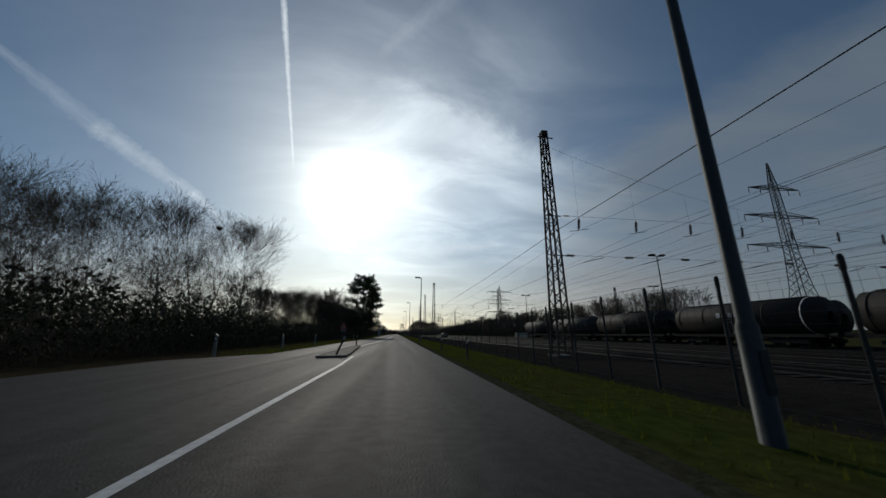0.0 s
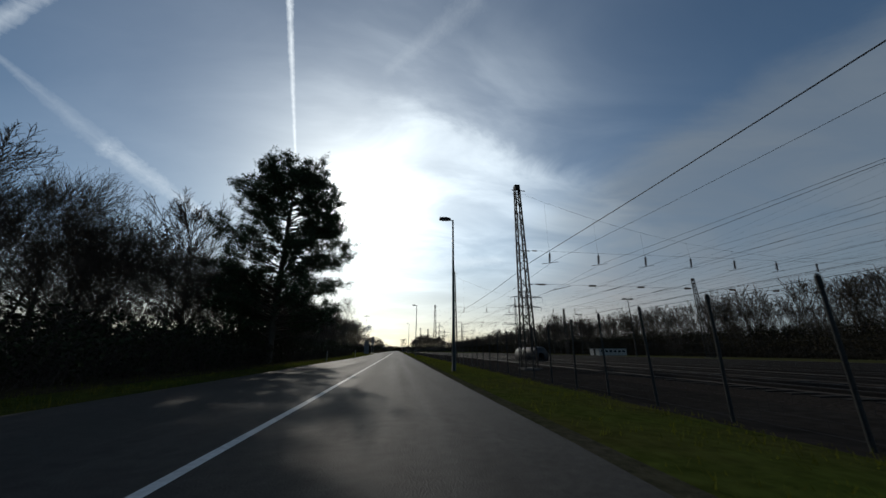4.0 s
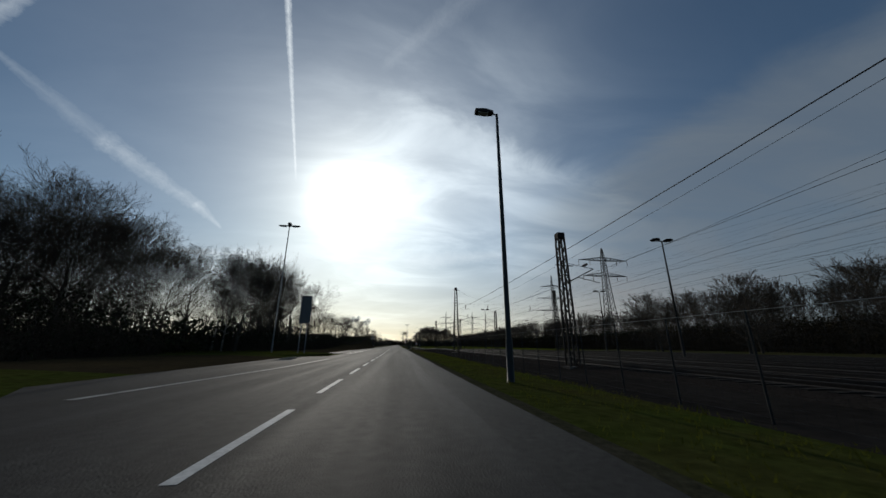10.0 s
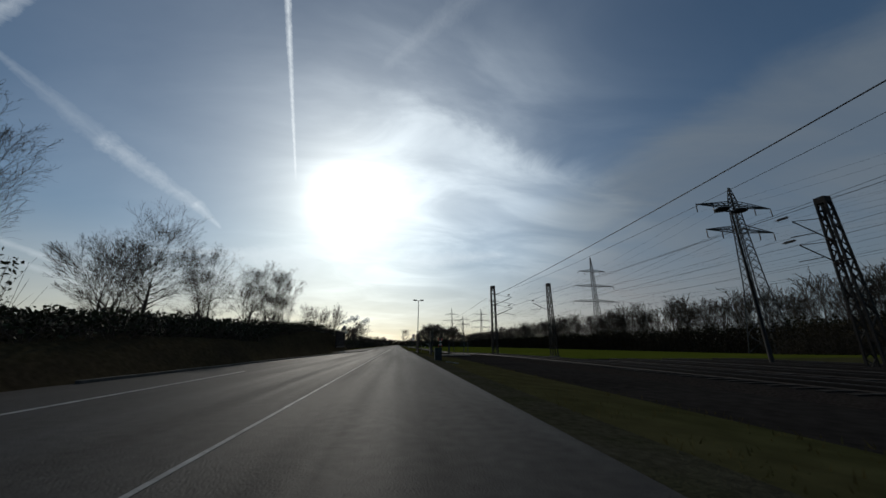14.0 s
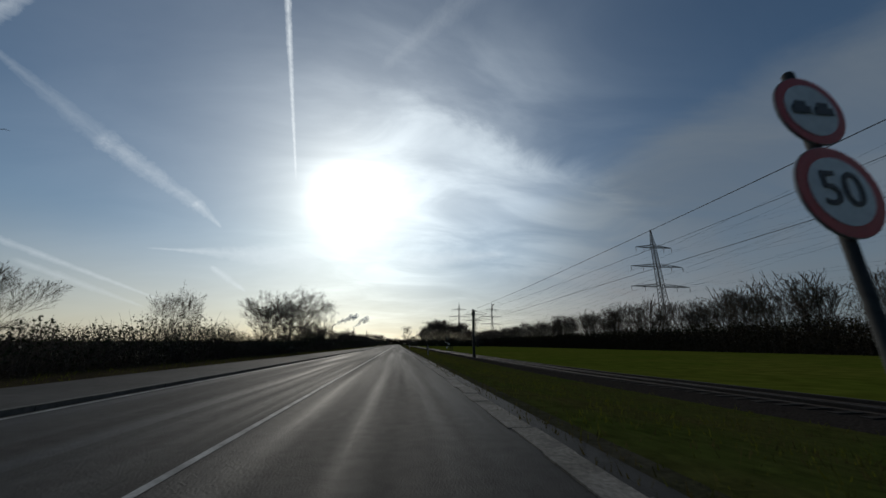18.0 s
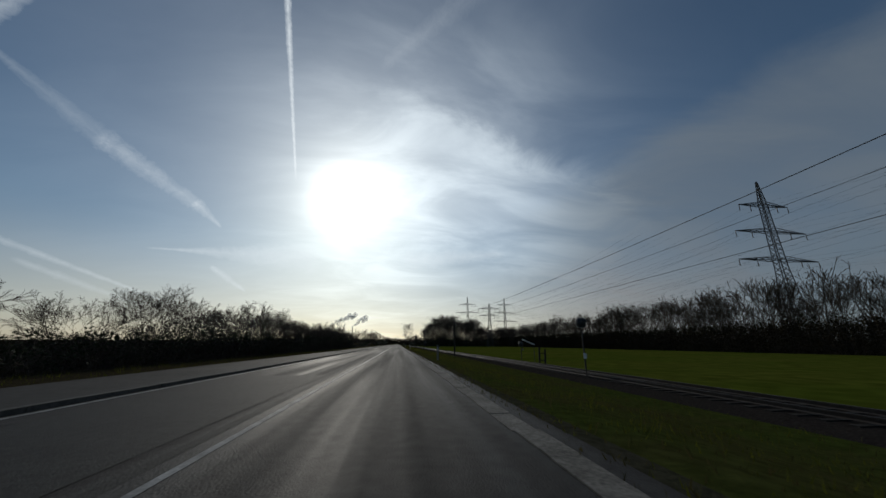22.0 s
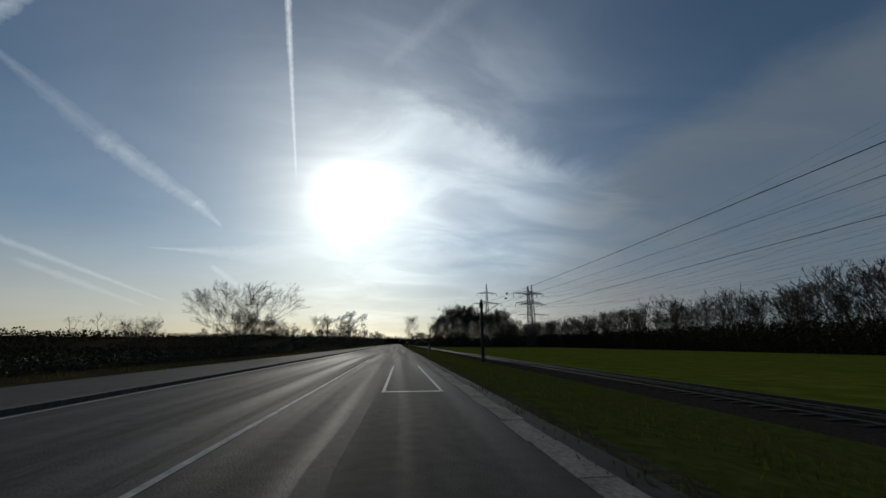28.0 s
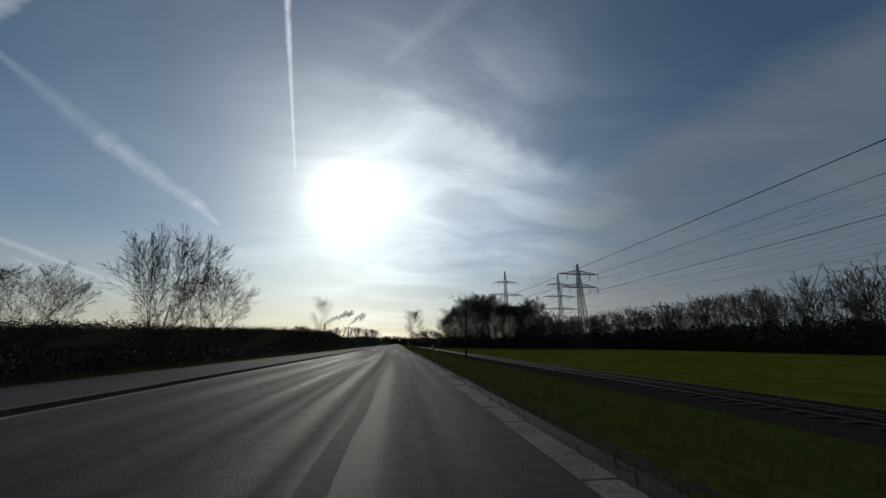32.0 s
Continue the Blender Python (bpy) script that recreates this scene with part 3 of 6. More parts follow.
strip_marking("edge_strip", 1.66, 0.74, -60, 204, 6.0, PATCH, "darker widened strip of asphalt along the edge", 1, 0.02)
strip_marking("tar_track", -0.58, 0.26, 404, 690, 1.5, PATCH, "dark worn tar track along the lane", 2, 0.05)
strip_marking("tar_track", -3.05, 0.22, 300, 690, 5.0, PATCH, "dark worn tar track along the lane", 3, 0.06)
strip_marking("tar_seam", -2.12, 0.16, 300, 690, 5.0, PATCH, "dark sealed seam beside the centre line", 4, 0.03)

marking("loop_outline", stripe([(-0.28, 455.0), (-0.18, 463.4)], 0.07) + stripe([(1.0, 455.0), (0.96, 463.4)], 0.07) + [[(-0.32, 454.9), (1.04, 454.9), (1.04, 455.06), (-0.32, 455.06)]], PAINT, "white outline of a counting strip on the lane")

# ---- pavement beside the road, kerbs and gutter ----
pave = Geo()
pys = [284 + 4 * i for i in range(104)]
for y0, y1 in zip(pys, pys[1:]):
    e0, e1 = left_edge(y0) - 0.14, left_edge(y1) - 0.14
    pave.face([(-8.7, y0, 0.06), (e0, y0, 0.06), (e1, y1, 0.06), (-8.7, y1, 0.06)])
    pave.face([(-8.7, y1, -0.1), (-8.7, y0, -0.1), (-8.7, y0, 0.06), (-8.7, y1, 0.06)])
pavement = tagged(new("pavement", pave.mesh("pavement", PAVING)), "pale grey asphalt foot and cycle path", "pavement", kind="structure")

grass_island = Geo()
outline = [(-8.2, 205.0), (-12, 202.2), (-20, 201.0), (-24, 203), (-24, 209), (-18, 212), (-10, 213), (-7.4, 210.5), (-7.0, 207)]
grass_island.f, grass_island.mi = [tuple(range(9))], [0]
grass_island.v = [(x, y, 0.12) for x, y in outline]
for i in range(9):
    (xa, ya), (xb, yb) = outline[i], outline[(i + 1) % 9]
    grass_island.face([(xb, yb, 0.12), (xa, ya, 0.12), (xa, ya, -0.1), (xb, yb, -0.1)])
tagged(new("traffic_island", grass_island.mesh("traffic_island", GRASS_SOIL)), "raised grass island at the mouth of the side road", "traffic island", kind="structure")

MARKERS = ((3.1, 14.7), (3.0, 22.4))
# ---- refuge island near the start ----
isl = thing("refuge_island", pose(0, 0, 0), "narrow low kerbed traffic refuge in the road", "traffic island")
g = Geo()
rim = [(-3.35, 15.2), (-2.25, 15.6), (-2.35, 18.0), (-3.05, 29.0), (-3.45, 29.0), (-3.5, 17.0)]
g.v = [(x, y, 0.085) for x, y in rim]
g.f, g.mi = [tuple(range(6))], [0]
part("top_surface", g, PAVING, isl)
for i in range(6):
    (xa, ya), (xb, yb) = rim[i], rim[(i + 1) % 6]
    d = Vector((xb - xa, yb - ya, 0))
    ang = math.degrees(math.atan2(d.y, d.x))
    part("kerb_stone", Geo().box(0, -0.07, -0.05, d.length, 0.07, 0.10, pose(xa, ya, 0, 0, 0, ang)), KERB, isl)


def bollard(x, y, z, h, lean, label):
    b = thing("marker_post", pose(x, y, z, lean[0], lean[1], 0), label, "marker post", "marker posts")
    part("post", Geo().lathe([(0, 0.05), (h - 0.03, 0.045), (h, 0.03)], 10), DARK_STEEL, b, smooth=True)
    part("reflector", Geo().lathe([(h * 0.72, 0.053), (h * 0.88, 0.052)], 10), POST_WHITE, b, "white reflective band", True)
    return b


bollard(-2.75, 16.2, 0.1, 1.0, (0, 24), "leaning dark marker post on the refuge island")
bollard(-3.3, 28.6, 0.1, 0.9, (0, 2), "dark marker post at the end of the refuge island")


def delineator(x, y, z, label="white roadside delineator post with a black band"):
    d = thing("delineator_post", pose(x, y, z), label, "delineator", "roadside delineators")
    outline = [(-0.06, 0), (0.06, 0), (0.06, 0.98), (-0.05, 1.05), (-0.06, 1.04)]
    part("post", Geo().plate(outline, -0.05, 0.05), POST_WHITE, d)
    part("band", Geo().box(-0.064, -0.054, 0.70, 0.064, 0.054, 0.92), BLACK, d, "black band")
    part("reflector", Geo().box(-0.03, -0.058, 0.76, 0.03, -0.054, 0.88), LENS, d)
    return d


for x, y in ((2.85, 382.8), (3.2, 335.7), (2.7, 433.5), (2.55, 475.3), (2.7, 532.0), (2.7, 583)):
    delineator(x, y, ground_z(x, y) - 0.02)
for x, y in ((-7.6, 33.0), (-7.2, 58.0), (-8.6, 17.5), (-8.0, 25.2), (-7.0, 126.0), (-7.2, 104.0)):
    delineator(x, y, ground_z(x, y) - 0.02)
for x, y in MARKERS:
    bollard(x, y, ground_z(x, y) - 0.02, 0.95, (0, 0), "dark marker post on the grass verge")

# ---- street lamps ----
def street_lamp(x, y, h, arm=0.75):
    z = ground_z(x, y)
    l = thing("street_lamp", pose(x, y, z), "tall grey-green steel street lamp with one flat head", "street lamp", "street lamps by the verge")
    h -= z
    part("pole", Geo().lathe([(0, 0.115), (1.2, 0.11), (1.25, 0.088), (h * 0.6, 0.072), (h, 0.048)], 12), LAMP_PAINT, l, smooth=True)
    part("base_door", Geo().box(-0.05, -0.125, 0.5, 0.05, -0.10, 0.95), LAMP_PAINT, l)
    part("bracket", Geo().rod((0, 0, h - 0.04), (-0.25, 0, h + 0.03), 0.035, 0.03, 8), LAMP_PAINT, l)
    head = Geo()
    for a, b, w0, w1, z0, z1 in ((-0.15, -0.45, 0.10, 0.16, 0.06, 0.10), (-0.45, -arm - 0.1, 0.16, 0.13, 0.10, 0.08)):
        k = len(head.v)
        for xx, w, t in ((a, w0, z0), (b, w1, z1)):
            head.v += [(xx, -w, h - 0.02), (xx, w, h - 0.02), (xx, w * 0.7, h + t + 0.05), (xx, -w * 0.7, h + t + 0.05)]
        for i in range(4):
            head.f.append((k + i, k + (i + 1) % 4, k + 4 + (i + 1) % 4, k + 4 + i))
            head.mi.append(0)
        head.f += [(k, k + 1, k + 2, k + 3), (k + 7, k + 6, k + 5, k + 4)]
        head.mi += [0, 0]
    hd = part("lamp_head", head, DARK_STEEL, l)
    part("lens", Geo().box(-arm, -0.11, h - 0.05, -0.35, 0.11, h - 0.018), LENS, hd)
    return l


for x, y, h in ((3.9, 3.25, 9.0), (3.02, 43.7, 8.4), (3.12, 86.42, 8.9), (3.4, 133.2, 9.65), (3.45, 180.6, 9.6)):
    street_lamp(x, y, h)


def twin_lamp(x, y, h, label, spread=0.75, white=False, rear=False):
    z = ground_z(x, y)
    l = thing("twin_street_lamp", pose(x, y, z), label, "street lamp")
    h -= z
    part("pole", Geo().lathe([(0, 0.10), (1.1, 0.095), (1.15, 0.08), (h, 0.05)], 12), GALV if white else LAMP_PAINT, l, smooth=True)
    for s in (-1, 1):
        part("bracket", Geo().rod((0, 0, h - 0.05), (s * 0.28, 0, h + 0.02), 0.03, None, 8), GALV, l)
        head = Geo().lathe([(0.20, 0.05), (0.30, 0.12), (0.62, 0.16), (spread + 0.16, 0.14), (spread + 0.24, 0.05)], 10, "x")
        head.v = [(s * a, b * 1.05, c * 0.62 + h + 0.05) for a, b, c in head.v]
        hd = part("lamp_head", head, DARK_STEEL, l, smooth=True)
        part("lens", Geo().box(min(s * 0.36, s * spread), -0.11, h - 0.075, max(s * 0.36, s * spread), 0.11, h - 0.03), LENS, hd)
    if rear:
        part("camera_box", Geo().box(-0.16, -0.2, h + 0.05, 0.16, 0.25, h + 0.42), DARK_STEEL, l)
    return l


twin_lamp(3.03, 289.6, 7.85, "galvanised lamp post with two heads beside the slide gate", 0.62, True)
twin_lamp(-13.5, 209.2, 14.7, "tall pale lamp post with three spread heads on the island", 1.0, True, True)


sl = street_lamp(-22.6, 182.8, 10.0, 1.4)
tagged(sl, "single-arm street lamp beside the side road")


def floodlight(x, y, h):
    z = ground_z(x, y)
    f = thing("yard_floodlight", pose(x, y, z), "slim rail-yard floodlight mast with two wide heads", "floodlight", "yard floodlights")
    h -= z
    part("pole", Geo().lathe([(0, 0.13), (h * 0.5, 0.09), (h, 0.055)], 8), DARK_STEEL, f, smooth=True)
    part("crossbar", Geo().box(-0.9, -0.04, h - 0.06, 0.9, 0.04, h + 0.02), DARK_STEEL, f)
    for s in (-1, 1):
        part("lamp_head", Geo().lathe([(h - 0.02, 0.10), (h + 0.02, 0.42), (h + 0.12, 0.45), (h + 0.2, 0.30), (h + 0.24, 0.1)], 10, at=(s * 0.72, 0, 0)), DARK_STEEL, f, smooth=True)
    return f


for x, y, h in ((33.2, 36.9, 10.9), (31.4, 77.3, 10.3), (25.7, 198.0, 11.0), (45.1, 126.9, 10.8), (35.4, 224.0, 10.2), (22.7, 255.5, 10.0), (58, 168, 12.2), (52, 60, 10.5)):
    floodlight(x, y, h)

# ---- lattice masts of the overhead line ----
def lattice(parent, h, w0, w1, bays, leg=0.10, lace=0.05, z0=0.0):
    """Four legs with zigzag lacing on each face."""
    def corner(i, u):
        w = (w0 + (w1 - w0) * u) / 2
        return Vector(((-w, w, w, -w)[i], (-w, -w, w, w)[i], z0 + h * u))
    for i in range(4):
        part("leg", Geo().bar(corner(i, 0), corner(i, 1), leg), DARK_STEEL, parent)
    cuts = [1 - (1 - k / bays) ** 1.0 for k in range(bays + 1)]
    for i in range(4):
        j = (i + 1) % 4
        for k in range(bays):
            a, b = (i, j) if k % 2 else (j, i)
            part("lacing_bar", Geo().bar(corner(a, cuts[k]), corner(b, cuts[k + 1]), lace), DARK_STEEL, parent)
            if k % 4 == 0:
                part("cross_bar", Geo().bar(corner(i, cuts[k]), corner(j, cuts[k]), lace), DARK_STEEL, parent)


def rail_mast(x, y, top, w0=0.95, w1=0.36, arms=()):
    z = ground_z(x, y)
    m = thing("lattice_mast", pose(x, y, z), "dark steel lattice mast of the railway overhead line", "lattice mast", "overhead line masts")
    h = top - z
    part("footing", Geo().box(-w0 * 0.75, -w0 * 0.75, -0.3, w0 * 0.75, w0 * 0.75, 0.12), KERB, m)
    lattice(m, h, w0, w1, max(8, int(h / 0.72)))
    part("cap", Geo().box(-w1 * 0.62, -w1 * 0.62, h - 0.32, w1 * 0.62, w1 * 0.62, h + 0.05), DARK_STEEL, m)
    for za in arms:
        part("wire_arm", Geo().bar((-0.5, 0, za - z), (0.75, 0, za - z - 0.05), 0.06), DARK_STEEL, m)
    return m


MASTS = [(10.5, 20.4, 15.9), (10.1, 92.95, 15.3), (10.7, 131.0, 16.3), (11.1, 169.6, 14.6), (10.7, 231.8, 11.6)]
FAR_MASTS = [(66.0, 20.6, 15.2), (66.8, 92.7, 15.1), (62.0, 128.1, 15.8), (54.8, 171.5, 14.4), (31.8, 233.9, 11.9)]
for (x, y, t), (fx, fy, ft) in zip(MASTS, FAR_MASTS):
    low_z = 6.3 if t > 12 else 5.7
    rail_mast(x, y, t, arms=(t - 0.4, low_z + 2.9, low_z))
    rail_mast(fx, fy, ft, arms=(ft - 0.4,))
rail_mast(10.8, 190.4, 8.4, 0.6, 0.4, (6.2,))
def mast_brackets(x, y, zs, reach):
    for z in zs:
        b = thing("catenary_bracket", pose(x, y, z), "steel tube bracket with insulators on a lattice mast", "bracket", "catenary brackets")
        part("tube", Geo().rod((0, 0, 0), (reach, 0, 1.1), 0.035, None, 6), DARK_STEEL, b)
        part("stay", Geo().rod((0, 0, 1.5), (reach, 0, 1.1), 0.02, None, 6), DARK_STEEL, b)
        part("registration_arm", Geo().rod((reach * 0.45, 0, 0.5), (reach * 1.15, 0, 0.15), 0.022, None, 6), DARK_STEEL, b)
        insulator_on((reach * 0.16, 0, 0.18), (reach, 0, 1.1), 0.5, b)
        insulator_on((reach * 0.9, 0.6, 1.5), (0, 1, 0), 0.55, b)


rail_mast(24.3, 251.7, 9.3, 0.7, 0.4, (7.6,))
rail_mast(12.2, 278.9, 8.5, 0.62, 0.42, (6.6,))
rail_mast(20.4, 279.7, 9.2, 0.7, 0.4, (6.8,))
rail_mast(10.6, -22.0, 15.5)


def sag(a, b, drop, n=16):
    a, b = Vector(a), Vector(b)
    return [a.lerp(b, i / n) - Vector((0, 0, drop * 4 * (i / n) * (1 - i / n))) for i in range(n + 1)]


def insulator_on(p, d, size, parent):
    d = Vector(d).normalized()
    g = Geo()
    p = Vector(p)
    for i in range(5):
        c = p + d * (size * (i - 2) * 0.2)
        g.rod(c - d * size * 0.05, c + d * size * 0.05, size * 0.16, size * 0.1, 8)
    g.rod(p - d * size * 0.62, p + d * size * 0.62, size * 0.05, None, 6)
    return part("insulator", g, INSULATOR, parent, "brown ribbed insulator")


for bx, by, bz, br in ((24.3, 251.7, (5.2, 6.6), -2.6), (12.2, 278.9, (4.6, 6.0), 2.6), (20.4, 279.7, (5.4,), -2.4), (10.8, 190.4, (4.9,), 2.2), (31.8, 233.9, (5.4,), -2.6), (10.7, 231.8, (5.0,), 2.6)):
    mast_brackets(bx, by, bz, br)
TRACKS = [12.6, 17.1, 21.6, 26.1, 30.6, 35.1, 39.6]
# cross-spans over the yard, with insulators hanging above each track
for (x, y, t), (fx, fy, ft) in zip(MASTS, FAR_MASTS):
    span = thing("cross_span", pose(0, 0, 0), "steel cross-span wires with hanging insulators over the tracks", "overhead wire", "cross spans")
    lo, hi = (6.3 if t > 12 else 5.7), min(t, ft) - 0.4
    dip = (hi - lo - 2.9) * 0.94
    top = sag((x, y, hi), (fx, fy, hi), dip, 24)
    part("span_wire", Geo().path(top, 0.008), WIRE, span)
    part("span_wire", Geo().path([(x, y, lo + 2.9), (fx, fy, lo + 2.9)], 0.010), WIRE, span)
    part("span_wire", Geo().path([(x, y, lo), (fx, fy, lo)], 0.011), WIRE, span)
    insulator_on((x + 1.2, y, lo + 2.9), (1, 0, 0), 0.42, span)
    insulator_on((x + 1.2, y, lo), (1, 0, 0), 0.42, span)
    for tx in TRACKS:
        if x + 1 < tx < fx - 1:
            u = (tx - x) / (fx - x)
            yy = y + (fy - y) * u
            zt = hi - dip * 4 * u * (1 - u)
            part("dropper", Geo().path([(tx, yy, zt), (tx, yy, lo + 2.9)], 0.005), WIRE, span)
            insulator_on((tx, yy, lo + 2.35), (0.12, 0, 1), 0.72, span)
            part("hanger_bar", Geo().bar((tx - 0.75, yy, lo + 1.75), (tx + 0.75, yy, lo + 2.0), 0.03), DARK_STEEL, span)
            insulator_on((tx - 0.9, yy, lo - 0.02), (1, 0, 0), 0.60, span)
            part("steady_arm", Geo().bar((tx + 1.6, yy, lo - 0.08), (tx, yy, lo - 0.48), 0.04), DARK_STEEL, span)


def wire_run(name, label, pts, drop, r):
    w = thing(name, pose(0, 0, 0), label, "overhead wire", "overhead wires")
    for a, b in zip(pts, pts[1:]):
        part("wire_span", Geo().path(sag(a, b, drop, 12), r), WIRE, w)
    return w


# contact and carrier wires above each track
support = [-90, -22, 20.5, 92.5, 131, 170, 232, 279]
for tx in TRACKS[:6]:
    wire_run("contact_wire", "thin contact wire above a yard track", [(tx, y, 5.82 if y < 200 else 5.22) for y in support], 0.02, 0.009)
    wire_run("carrier_wire", "sagging carrier wire above a yard track", [(tx, y, 8.18 if y < 200 else 7.5) for y in support], 0.75, 0.009)
wire_run("feeder_wire", "long feeder wire along the lattice masts", [(10.9, -90, 8.6), (10.9, -22, 8.4), (10.9, 20.4, 8.1), (10.6, 92.5, 8.0), (11.1, 131, 8.0), (11.4, 169.6, 7.8), (11.1, 231.8, 7.4), (12.4, 279, 7.3)], 0.35, 0.021)
poles_y = [279, 349.5, 419.2, 487.0, 556.0, 625.0, 694.0]
for h, d, r, n, lab in ((6.0, 0.65, 0.009, "carrier_wire", "sagging carrier wire of the single track"), (4.35, 0.03, 0.012, "contact_wire", "contact wire of the single track"), (6.15, 0.5, 0.014, "feeder_wire", "feeder wire beside the single track")):
    x = 12.7 if n != "feeder_wire" else 11.3
    wire_run(n, lab, [(x, y, h + (0.75 if i == 0 else 0)) for i, y in enumerate(poles_y)], d, r)

# ---- poles of the single track ----
def track_pole(x, y, top, wheels, lean=0.0):
    z = ground_z(x, y)
    p = thing("track_pole", pose(x, y, z, 0, lean, 0), "dark overhead line pole with " + ("spoked tension wheels and weights" if wheels else "a cantilever arm beside the track"), "overhead pole", "single track poles")
    h = top - z
    k = 1.0 if wheels else 0.7
    part("pole", Geo().lathe([(0, 0.25 * k), (0.3, 0.225 * k), (h, 0.15 * k)], 10), DARK_STEEL, p, smooth=True)
    part("footing", Geo().box(-0.32, -0.32, -0.3, 0.32, 0.32, 0.03), KERB, p)
    part("top_bracket", Geo().bar((-0.1, 0, h - 0.12), (0.55, 0, h - 0.16), 0.05), DARK_STEEL, p)
    arm = Geo().rod((0.1, 0, h - 1.75), (2.2, 0, h - 0.55), 0.035, 0.03, 6)
    part("cantilever_tube", arm, DARK_STEEL, p)
    part("stay_tube", Geo().rod((0.1, 0, h - 0.25), (2.2, 0, h - 0.55), 0.018, None, 6), DARK_STEEL, p)
    part("registration_tube", Geo().rod((0.9, 0, h - 1.3), (2.9, 0, h - 1.55), 0.022, None, 6), DARK_STEEL, p)
    insulator_on((0.42, 0, h - 1.57), (2.1, 0, 1.2), 0.42, p)
    insulator_on((0.45, 0, h - 0.28), (2.1, 0, -0.3), 0.4, p)
    if wheels:
        insulator_on((2.4, -2.4, h - 0.1), (0.1, 1, 0.02), 0.62, p)
        insulator_on((2.5, -2.6, h + 0.45), (0.1, 1, 0.02), 0.62, p)
    if wheels:
        for s, yy in ((-1, -0.34), (1, 0.34)):
            w = Geo().lathe([(-0.03, 0.36), (0.03, 0.36), (0.03, 0.32), (-0.03, 0.32), (-0.03, 0.36)], 20, "x", (0.22 * s, yy, h - 0.75))
            wheel = part("tension_wheel", w, DARK_STEEL, p)
            for k in range(3):
                a = k * math.pi / 3
                part("spoke", Geo().bar((0.22 * s, yy - 0.34 * math.cos(a), h - 0.75 - 0.34 * math.sin(a)), (0.22 * s, yy + 0.34 * math.cos(a), h - 0.75 + 0.34 * math.sin(a)), 0.03), DARK_STEEL, wheel)
            part("weight_cable", Geo().rod((0.52 + 0.1 * s, yy * 0.6, h - 0.75), (0.62 + 0.1 * s, yy * 0.6, 3.0), 0.012, None, 4), WIRE, p)
            part("weight_stack", Geo().lathe([(1.75, 0.11), (1.78, 0.13), (2.95, 0.13), (3.0, 0.10)], 10, at=(0.62 + 0.1 * s, yy * 0.6, 0)), RUST, p, smooth=True)
    return p


track_pole(11.35, 349.5, 6.2, True)
track_pole(10.22, 419.2, 6.0, False)
track_pole(10.1, 487.0, 6.3, True)
for y in (556.0, 625.0, 694.0):
    track_pole(10.2, y, 6.2, False)

# ---- tracks ----
def railway_track(x, y0, y1, label):
    t = thing("railway_track", pose(0, 0, 0), label, "railway track", "railway tracks")
    ys = [y0 + (y1 - y0) * i / 60 for i in range(61)]
    def top(y):
        return ground_z(x, y) + 0.16
    bed = Geo()
    for a, b in zip(ys, ys[1:]):
        for (xa, za), (xb, zb) in (((-2.4, -0.25), (-1.5, 0.02)), ((-1.5, 0.02), (1.5, 0.02)), ((1.5, 0.02), (2.4, -0.25))):
            bed.face([(x + xa, a, top(a) + za), (x + xb, a, top(a) + zb), (x + xb, b, top(b) + zb), (x + xa, b, top(b) + za)])
    part("ballast_bed", bed, BALLAST, t)
    for s in (-1, 1):
        r = Geo()
        for a, b in zip(ys, ys[1:]):
            for u0, v0, u1, v1 in ((-0.06, 0.10, -0.012, 0.13), (-0.012, 0.13, -0.035, 0.22), (-0.035, 0.22, -0.035, 0.25), (-0.035, 0.25, 0.035, 0.25), (0.035, 0.25, 0.035, 0.22), (0.035, 0.22, 0.012, 0.13), (0.012, 0.13, 0.06, 0.10)):
                r.face([(x + s * 0.75 + u0, a, top(a) + v0), (x + s * 0.75 + u1, a, top(a) + v1), (x + s * 0.75 + u1, b, top(b) + v1), (x + s * 0.75 + u0, b, top(b) + v0)])
        part("rail", r, RAIL, t)
    sl = Geo()
    y = y0
    while y < y1:
        z = top(y)
        sl.box(x - 1.25, y, z - 0.05, x + 1.25, y + 0.24, z + 0.05)
        y += 0.66 if x < 14 else 1.3
    tagged(part("sleeper_bed", sl, SLEEPER, t), kind="stuff")
    return t


for tx in TRACKS[1:]:
    railway_track(tx, -80, 262 if tx < 30 else 230, "rusty yard track on dark ballast")
railway_track(TRACKS[0], -80, 720, "single railway track on dark ballast beside the road")

